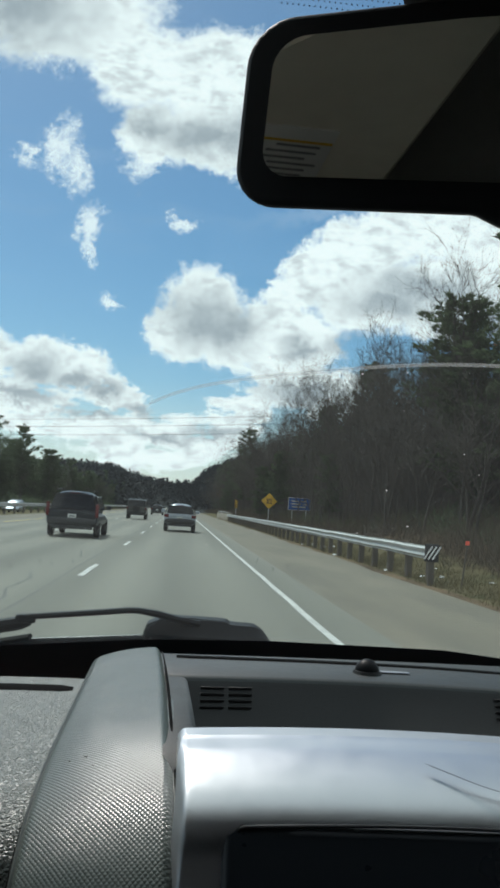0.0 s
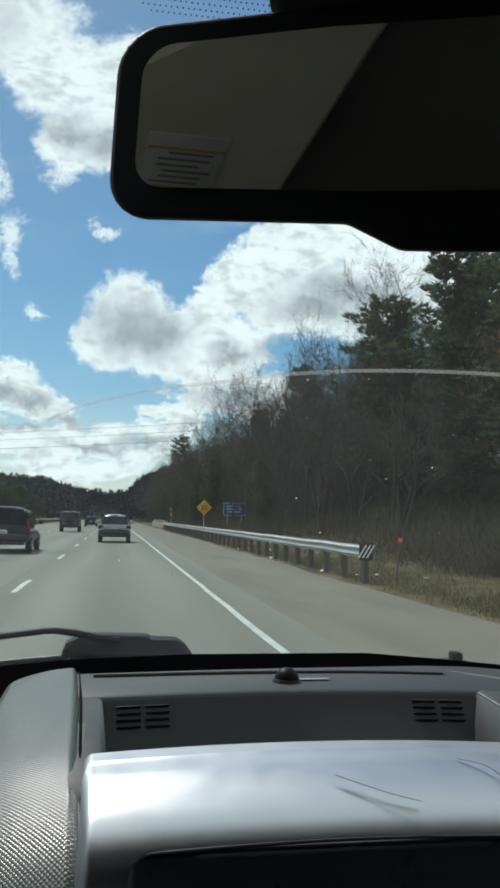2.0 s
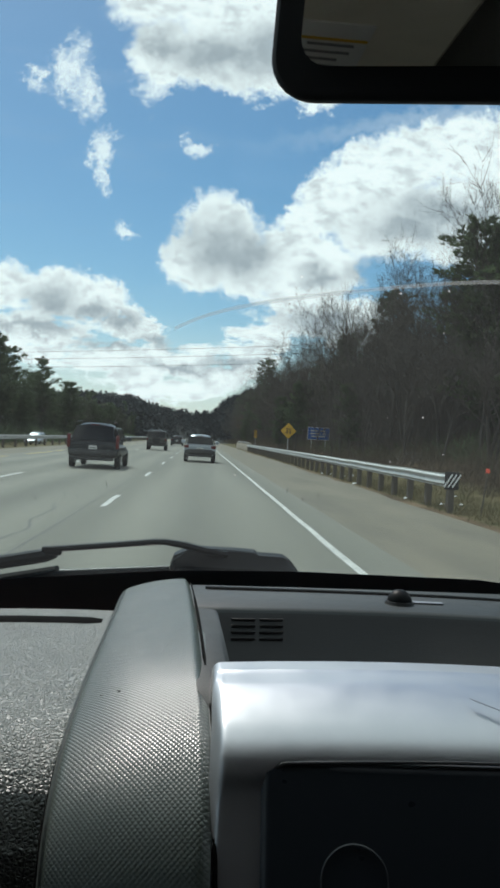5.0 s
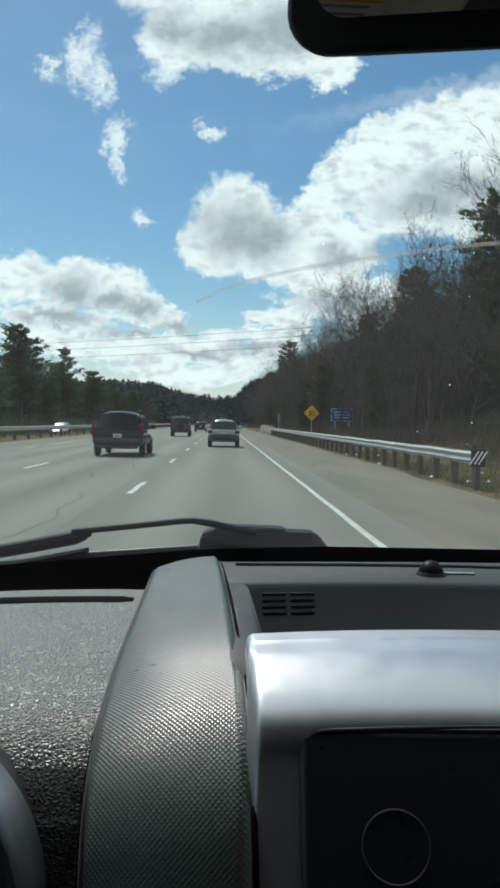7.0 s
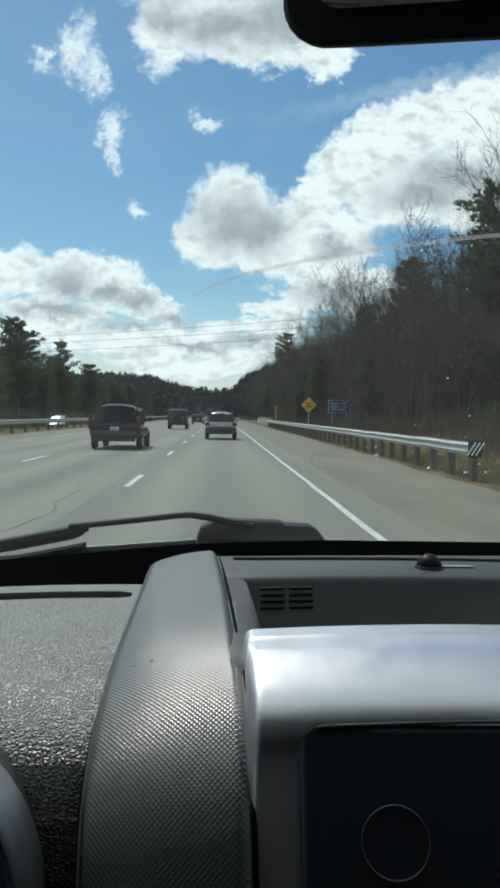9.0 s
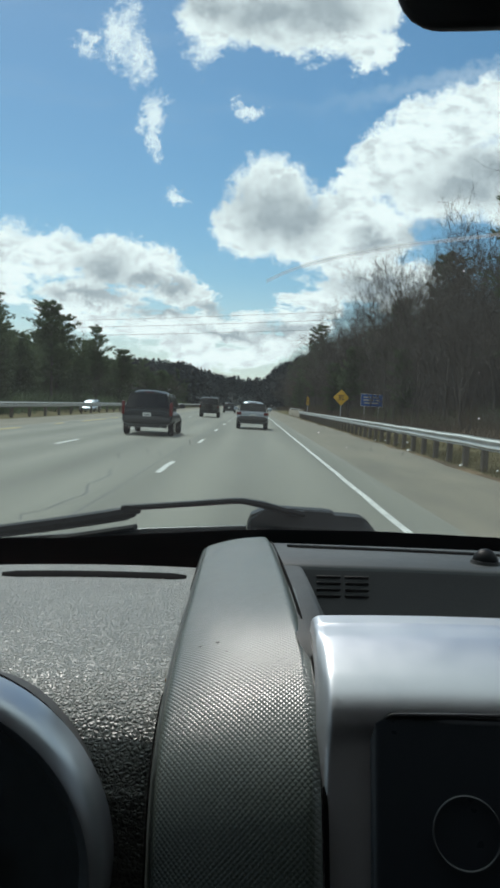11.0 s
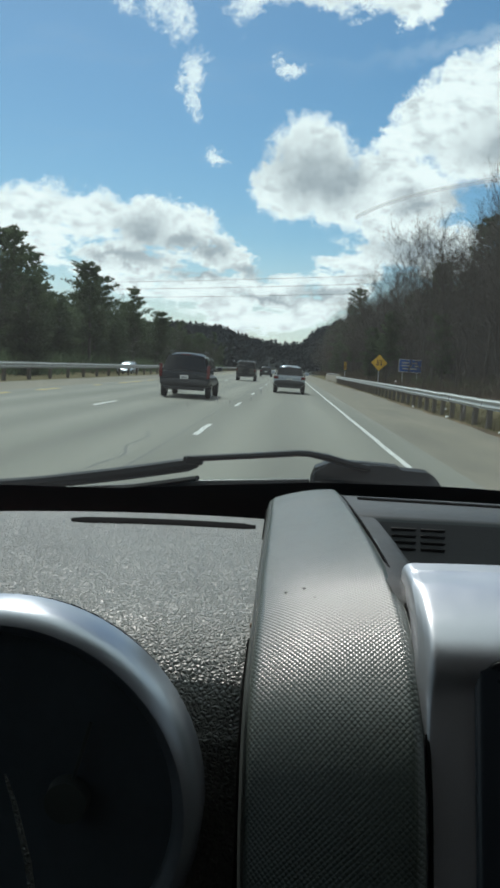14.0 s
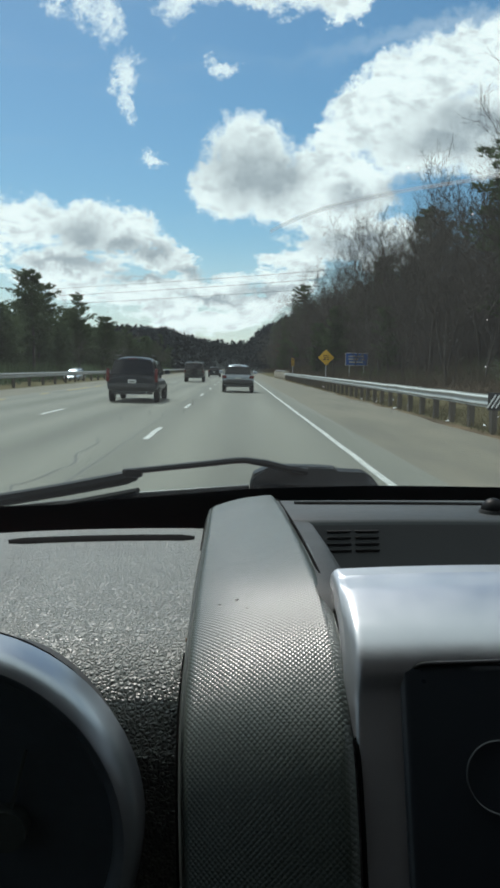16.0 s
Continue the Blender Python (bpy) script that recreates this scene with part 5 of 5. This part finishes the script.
slab("bulkhead", (.15, .98, .72), (1.74, .05, .70), "cabin_dark", "dark bulkhead behind the dashboard")
vs = thing("sun_visor", "beige vinyl sun visor with a printed warning label", "sun visor", (-.10, .165, 1.707))
vs.rotation_euler = (0, 0, radians(38.5))
turn = Matrix.Rotation(radians(-38.5), 2)
plan = [(.085, .232), (.080, .284), (-.20, .284), (-.325, .123), (-.22, -.012)]
plan = round_poly([(*(turn @ Vector((x + .10, y - .165))), .022) for x, y in plan])
bm = bmesh.new()
low_face = bm.faces.new([bm.verts.new((x, y, -.008)) for x, y in plan])
ext = bmesh.ops.extrude_face_region(bm, geom=[low_face])
bmesh.ops.translate(bm, vec=(0, 0, .018), verts=[v for v in ext["geom"] if isinstance(v, bmesh.types.BMVert)])
bmesh.ops.recalc_face_normals(bm, faces=bm.faces)
part("panel", bm, "visor", vs, angle=40).modifiers.new("round", "BEVEL").width = .005
part("hinge", cyl((-.10, .115, .012), (.12, .085, .012), .006, n=10), "visor", vs)
lb = part("warning_label", box((-.044, .028, -.0088), (.108, .060, .0014), .0003), "label_white", vs, "white warning label with a yellow band")
part("label_band", box((-.092, .028, -.0098), (.009, .058, .0010), .0002), "sign_yellow", lb)
part("label_band", box((-.012, .028, -.0098), (.003, .058, .0010), .0002), "sign_yellow", lb)
for k in range(6):
    part("lettering_bar", box((-.078 + k * .0115, .032 - .004 * (k % 3), -.0097), (.0032, .040 - .006 * (k % 2), .0008), .0001), "label_grey", lb)


# ---- trees and brush ----
def add_tube(V, F, path, radii, n):
    base = len(V)
    for i, p in enumerate(path):
        a, b = path[max(i - 1, 0)], path[min(i + 1, len(path) - 1)]
        q = (b - a).to_track_quat("Z", "Y")
        for k in range(n):
            ang = 2 * math.pi * k / n
            V.append(p + q @ Vector((math.cos(ang) * radii[i], math.sin(ang) * radii[i], 0)))
    for i in range(len(path) - 1):
        for k in range(n):
            F.append((base + i * n + k, base + i * n + (k + 1) % n, base + (i + 1) * n + (k + 1) % n, base + (i + 1) * n + k))


def grow(rng, start, way, length, segs, wander, up):
    """A wandering line of points from start."""
    p, d, out = start.copy(), way.normalized(), [start.copy()]
    for _ in range(segs):
        d = (d + Vector((rng.gauss(0, wander), rng.gauss(0, wander), rng.gauss(0, wander) + up))).normalized()
        p = p + d * (length / segs)
        out.append(p.copy())
    return out


def mesh_from(name, V, F, material, smooth=False):
    me = bpy.data.meshes.new(name)
    me.from_pydata([tuple(v) for v in V], [], F)
    me.materials.append(M[material])
    if smooth:
        me.polygons.foreach_set("use_smooth", [True] * len(F))
    return me


def side_way(rng, d, spread):
    """A direction that leaves d at about spread degrees."""
    q = d.to_track_quat("Z", "Y")
    a, s = rng.uniform(0, 2 * math.pi), radians(spread)
    return q @ Vector((math.sin(s) * math.cos(a), math.sin(s) * math.sin(a), math.cos(s)))


def along(path, t):
    x = t * (len(path) - 1)
    i = min(int(x), len(path) - 2)
    return path[i].lerp(path[i + 1], x - i), (path[i + 1] - path[i]).normalized()


def bare_tree(seed, h, leaves=False):
    """A leafless broadleaf tree: forked trunk, limbs, and a crown of fine branches and twigs."""
    rng = random.Random(seed)
    V, F, tV, tF, lV, lF = [], [], [], [], [], []
    stems = 1 if rng.random() < .6 else 2
    for s in range(stems):
        trunk = grow(rng, Vector((s * .25, 0, -.4)), Vector((rng.gauss(0, .10), rng.gauss(0, .10), 1)), h * .84, 9, .065, .02)
        r0 = h * .0095 * rng.uniform(.85, 1.2)
        add_tube(V, F, trunk, [r0 * (1 - .93 * i / 9) + .008 for i in range(10)], 7)
        for k in range(13 if stems == 1 else 9):
            t = .25 + .72 * (k + rng.random()) / 13
            p, d = along(trunk, min(.99, t))
            ln = h * (.45 - .22 * t) * rng.uniform(.7, 1.25)
            limb = grow(rng, p, side_way(rng, d, rng.uniform(32, 60)), ln, 5, .11, .06)
            rl = r0 * (1 - .9 * t) * .55 + .008
            add_tube(V, F, limb, [rl * (1 - .85 * i / 5) for i in range(6)], 5)
            for _ in range(9):
                q, e = along(limb, rng.uniform(.25, 1))
                br = grow(rng, q, side_way(rng, e, rng.uniform(25, 55)), ln * rng.uniform(.3, .55), 3, .15, .07)
                rb = max(.008, rl * .35)
                add_tube(tV, tF, br, [rb * (1 - .8 * i / 3) for i in range(4)], 3)
                for _ in range(8):
                    w, g = along(br, rng.uniform(.2, 1))
                    tw = side_way(rng, g, rng.uniform(20, 60)) * ln * rng.uniform(.14, .32)
                    tw.z += abs(tw.z) * .3
                    sidev = tw.cross(Vector((rng.random() - .5, rng.random() - .5, .3))).normalized() * .011
                    b0 = len(tV)
                    tV += [w - sidev, w + sidev, w + tw]
                    tF.append((b0, b0 + 1, b0 + 2))
                    for _ in range(2):
                        w2 = w + tw * rng.uniform(.3, .9)
                        t2 = side_way(rng, tw.normalized(), rng.uniform(25, 55)) * tw.length * .6
                        b0 = len(tV)
                        tV += [w2 - sidev * .7, w2 + sidev * .7, w2 + t2]
                        tF.append((b0, b0 + 1, b0 + 2))
                    if leaves and rng.random() < .8:
                        c = w + tw * rng.random()
                        for _ in range(3):
                            o = c + Vector([rng.gauss(0, .14) for _ in range(3)])
                            a, b = Vector([rng.gauss(0, .07) for _ in range(3)]), Vector([rng.gauss(0, .07) for _ in range(3)])
                            b0 = len(lV)
                            lV += [o, o + a, o + a + b]
                            lF.append((b0, b0 + 1, b0 + 2))
    return mesh_from("trunk", V, F, "bark", True), mesh_from("crown", tV, tF, "twig"), (mesh_from("leaves", lV, lF, "rust_leaf") if leaves else None)


def pine_tree(seed, h, bare=.22, wide=.23):
    """A white pine: straight trunk, whorls of level boughs, needles in ragged sprays."""
    rng = random.Random(seed)
    V, F, nV, nF = [], [], [], []
    trunk = grow(rng, Vector((0, 0, -.4)), Vector((0, 0, 1)), h, 10, .02, .03)
    r0 = h * .014
    add_tube(V, F, trunk, [r0 * (1 - .94 * i / 10) + .01 for i in range(11)], 8)
    z = bare
    while z < .985:
        p, _ = along(trunk, z)
        dome = math.sqrt(max(.03, 1 - (max(0, z - .38) / .63) ** 2))
        reach = h * wide * .62 * dome * (.55 + .45 * smoothstep(bare - .05, bare + .22, z)) * rng.uniform(.75, 1.15)
        a0 = rng.uniform(0, 6.28)
        for k in range(rng.choice((4, 5, 5, 6))):
            if rng.random() < .10:
                continue
            a = a0 + 6.28 * k / 5 + rng.gauss(0, .3)
            ln = max(.35, reach * rng.uniform(.42, 1.30))
            bough = grow(rng, p, Vector((math.cos(a), math.sin(a), .12 + .35 * z)), ln, 4, .07, .03)
            add_tube(V, F, bough, [max(.008, r0 * .22 * (1 - z)) * (1 - .7 * i / 4) for i in range(5)], 3)
            n = int(8 + ln * 7.5)
            for i in range(n):
                t = .22 + .78 * (i + rng.random()) / n
                q, e = along(bough, min(.999, t))
                q = q + Vector((rng.gauss(0, .17), rng.gauss(0, .17), rng.gauss(.02, .085))) * (.6 + ln * .30)
                for _ in range(8):
                    d = (e * .9 + Vector((rng.gauss(0, .75), rng.gauss(0, .75), rng.gauss(.22, .22)))).normalized() * rng.uniform(.22, .52)
                    s = d.cross(Vector((rng.random() - .5, rng.random() - .5, rng.random() - .5))).normalized() * rng.uniform(.040, .085)
                    b0 = len(nV)
                    nV += [q - s, q + s, q + d]
                    nF.append((b0, b0 + 1, b0 + 2))
        z += rng.uniform(.022, .058) * (12 / max(9, h)) ** .5
    return mesh_from("trunk", V, F, "bark", True), mesh_from("crown", nV, nF, "needle"), None


def tree_thing(name, label, category, meshes, at, turn, size, group):
    t = thing(name, label, category, at, group)
    t.rotation_euler = (0, 0, turn)
    t.scale = size
    part("trunk", meshes[0], None, t)
    part("crown", meshes[1], None, t)
    if meshes[2]:
        part("dead_leaves", meshes[2], None, t)
    return t


rt = random.Random(21)
BARE = [bare_tree(40 + k, 14) for k in range(6)]
OAK = [bare_tree(60 + k, 12, True) for k in range(2)]
PINE = [pine_tree(80, 15, .10, .36), pine_tree(81, 15, .18, .33), pine_tree(82, 15, .28, .36), pine_tree(83, 11, .05, .40)]

BARE_LABEL = "tall leafless grey tree with fine bare twigs"
PINE_LABEL = "dark green white pine with ragged level boughs"


def plant(kind, x, y, h, group):
    meshes, base, name, label, cat = kind
    s = h / base
    tree_thing(name, label, cat, meshes, (x, y, ground_height(x, y)), rt.uniform(0, 6.28), (s * rt.uniform(.9, 1.15), s * rt.uniform(.9, 1.15), s), group)


def bare():
    return (rt.choice(BARE), 14, "bare_tree", BARE_LABEL, "tree")


def oak():
    return (rt.choice(OAK), 12, "oak_tree", "bare oak tree holding rust-brown dead leaves", "tree")


def pine(k=None):
    return (PINE[k if k is not None else rt.randrange(3)], 15 if k != 3 else 11, "pine_tree", PINE_LABEL, "tree")


# pines by the shoulder, close on the right
for x, y, h, k in [(17.4, 38, 14.5, 0), (16.6, 31.5, 15.0, 1), (20.2, 43, 15.0, 2), (21, 35, 16, 0), (15.2, 25.5, 15, 1), (16.4, 46.5, 13.2, 1), (18.0, 50, 14.2, 0), (24, 46, 16, 2), (19.8, 28.5, 16, 2), (25.5, 39, 17, 1), (14.4, 21, 14, 0)]:
    plant(pine(k), x, y, h, "roadside pines")
for x, y, h in [(18.3, 34.5, 10), (17.2, 28.4, 9.5), (21.5, 39.5, 11), (15.4, 23, 8.5)]:
    plant(oak(), x, y, h, "roadside oaks")
for x, y, h in [(12.2, 33, 6.5), (13.4, 37, 9), (12.0, 40, 7), (14.6, 42, 11), (11.6, 44, 6)]:
    plant(bare(), x, y, h, "roadside bare trees")
# leafless wood on the bank along the right
row = 0
y = 46.0
while y < 330:
    for x0 in (11.4, 13.4, 16.2, 19.5, 23.5, 29):
        x = x0 + rt.uniform(-1.6, 1.6)
        yy = y + rt.uniform(-3, 3)
        h = (8.5 if x0 < 12 else 14.5 if x0 < 17 else 15.8) * rt.uniform(.78, 1.18)
        h *= .92 + .08 * smoothstep(55, 115, yy)
        r = rt.random()
        if r < .74:
            plant(bare(), x, yy, h, "roadside bare trees")
        elif r < .88:
            plant(pine(), x, yy, h * 1.0, "roadside pines")
        elif r < .93:
            plant(oak(), x, yy, h * .8, "roadside oaks")
    y += 4.6 + y * .032
# pines and scrub beyond the median on the left
for x, y, h, k in [(-24, 126, 12.8, 1), (-25, 102, 13.6, 2), (-26, 77, 13.6, 1), (-29.5, 82, 14.5, 2), (-27, 112, 12.5, 0), (-22.5, 69, 8.5, 3)]:
    plant(pine(k), x, y, h, "pines beyond the median")
y = 30.0
while y < 330:
    for x0 in (-24.5, -27.5, -31.5, -37, -44, -52):
        x = x0 + rt.uniform(-2, 2)
        h = (8.6 if x0 > -28 else 12.0) * rt.uniform(.75, 1.2)
        r = rt.random()
        if r < .62:
            plant(pine(3 if rt.random() < .4 else None), x, y + rt.uniform(-3, 3), h, "pines beyond the median")
        elif r < .9:
            plant(bare(), x, y + rt.uniform(-3, 3), h, "bare trees beyond the median")
    y += 5.2 + y * .036


def tufts(name, spots, material, label, category, blades, lean, width):
    """One ragged mass of thin blades and twigs over many spots (x, y, z, spread, height)."""
    V, F = [], []
    rng = random.Random(len(spots))
    for x, y, z, sp, h in spots:
        for _ in range(blades):
            b = Vector((x + rng.gauss(0, sp), y + rng.gauss(0, sp), z - .05 + rng.random() ** 2 * h * .5))
            d = Vector((rng.gauss(0, lean), rng.gauss(0, lean), 1)).normalized() * h * rng.uniform(.25, .75)
            s = Vector((rng.uniform(-1, 1), rng.uniform(-1, 1), rng.uniform(-.3, .3))).normalized() * width * rng.uniform(.5, 1.5)
            k = len(V)
            V += [b - s, b + s, b + d]
            F.append((k, k + 1, k + 2))
    ob = new(name, mesh_from(name, V, F, material))
    return tagged(ob, label, category, kind="stuff")


rb = random.Random(5)
spots = []
for _ in range(2600):
    y = 20 + 300 * rb.random() ** 1.7
    x = 9.6 + rb.expovariate(.16)
    spots.append((x, y, ground_height(x, y), .5 + y * .002, rb.uniform(.5, 1.9) + min(1.5, (x - 9) * .10)))
tufts("brush", spots, "brush", "dense dry leafless brush on the roadside bank", "brush", 44, .75, .008)
spots = []
for _ in range(700):
    y = 22 + 200 * rb.random() ** 1.5
    x = 10.5 + rb.expovariate(.14)
    spots.append((x + 2.5, y, ground_height(x + 2.5, y), .6, rb.uniform(.6, 1.8)))
tufts("evergreen_scrub", spots, "needle", "dark evergreen scrub under the roadside trees", "scrub", 80, 1.3, .03)
spots = []
for _ in range(2600):
    y = 20 + 260 * rb.random() ** 1.4
    x = -22.5 - rb.expovariate(.08)
    spots.append((x, y, ground_height(x, y), 1.0, rb.uniform(.8, 3.0)))
tufts("median_scrub", spots, "needle", "dark scrub and young pines beyond the median", "scrub", 60, .7, .045)
spots = []
for _ in range(2600):
    y = 12 + 110 * rb.random() ** 1.6
    x = 6.0 + abs(rb.gauss(0, 1)) * 1.6
    spots.append((x, y, ground_height(x, y) + .02, .18, rb.uniform(.10, .38)))
tufts("dry_grass", spots, "verge", "straw-coloured dry grass along the shoulder", "grass", 12, .5, .008)

spots = []
for _ in range(3600):
    y = 50 + 330 * rb.random() ** 1.3
    x = 15 + rb.expovariate(.055)
    spots.append((x, y, ground_height(x, y), 1.3, rb.uniform(4, 10)))
tufts("bare_thicket", spots, "twig", "grey-brown thicket of leafless saplings on the bank", "thicket", 46, .75, .016)

# woods on the far hills, their colour tinted for haze
V, F = [], []
rf = random.Random(8)
for _ in range(13000):
    a = rf.uniform(-.62, .55)
    y = 300 + 780 * rf.random()
    x = a * y
    if -16 < x < 11 and y < 570:
        continue
    z = ground_height(x, y)
    h, w = rf.uniform(7, 16), rf.uniform(2.2, 4.5)
    for _ in range(52):
        f = rf.random() ** .8
        b = Vector((x + rf.gauss(0, w * .62 * (1.1 - f)), y + rf.gauss(0, w * .5), z + h * f * .9))
        d = Vector((rf.gauss(0, .6), rf.gauss(0, .6), rf.gauss(1.0, .5))) * w * .24
        s = Vector((rf.gauss(0, 1), rf.gauss(0, 1), rf.gauss(0, .4))) * w * .17
        k = len(V)
        V += [b - s, b + s, b + d]
        F.append((k, k + 1, k + 2))
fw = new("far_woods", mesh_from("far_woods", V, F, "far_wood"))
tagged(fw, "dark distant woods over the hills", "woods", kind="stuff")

# scraps of litter along the verge
rl = random.Random(17)
for k in range(14):
    x, y = rl.uniform(5.7, 8.4), rl.uniform(16, 46)
    b = bmesh.new()
    pts = [b.verts.new((math.cos(a) * rl.uniform(.04, .11), math.sin(a) * rl.uniform(.04, .11), rl.uniform(0, .05))) for a in [i * 1.047 for i in range(6)]]
    cen = b.verts.new((0, 0, .06))
    for i in range(6):
        b.faces.new((pts[i], pts[(i + 1) % 6], cen))
    lt = part("litter", b, "label_white", smooth=False)
    lt.location = (x, y, max(0, ground_height(x, y)) if x < 6 else ground_height(x, y) + .01)
    tagged(lt, "crumpled pale scrap of litter on the verge", "litter", "roadside litter")
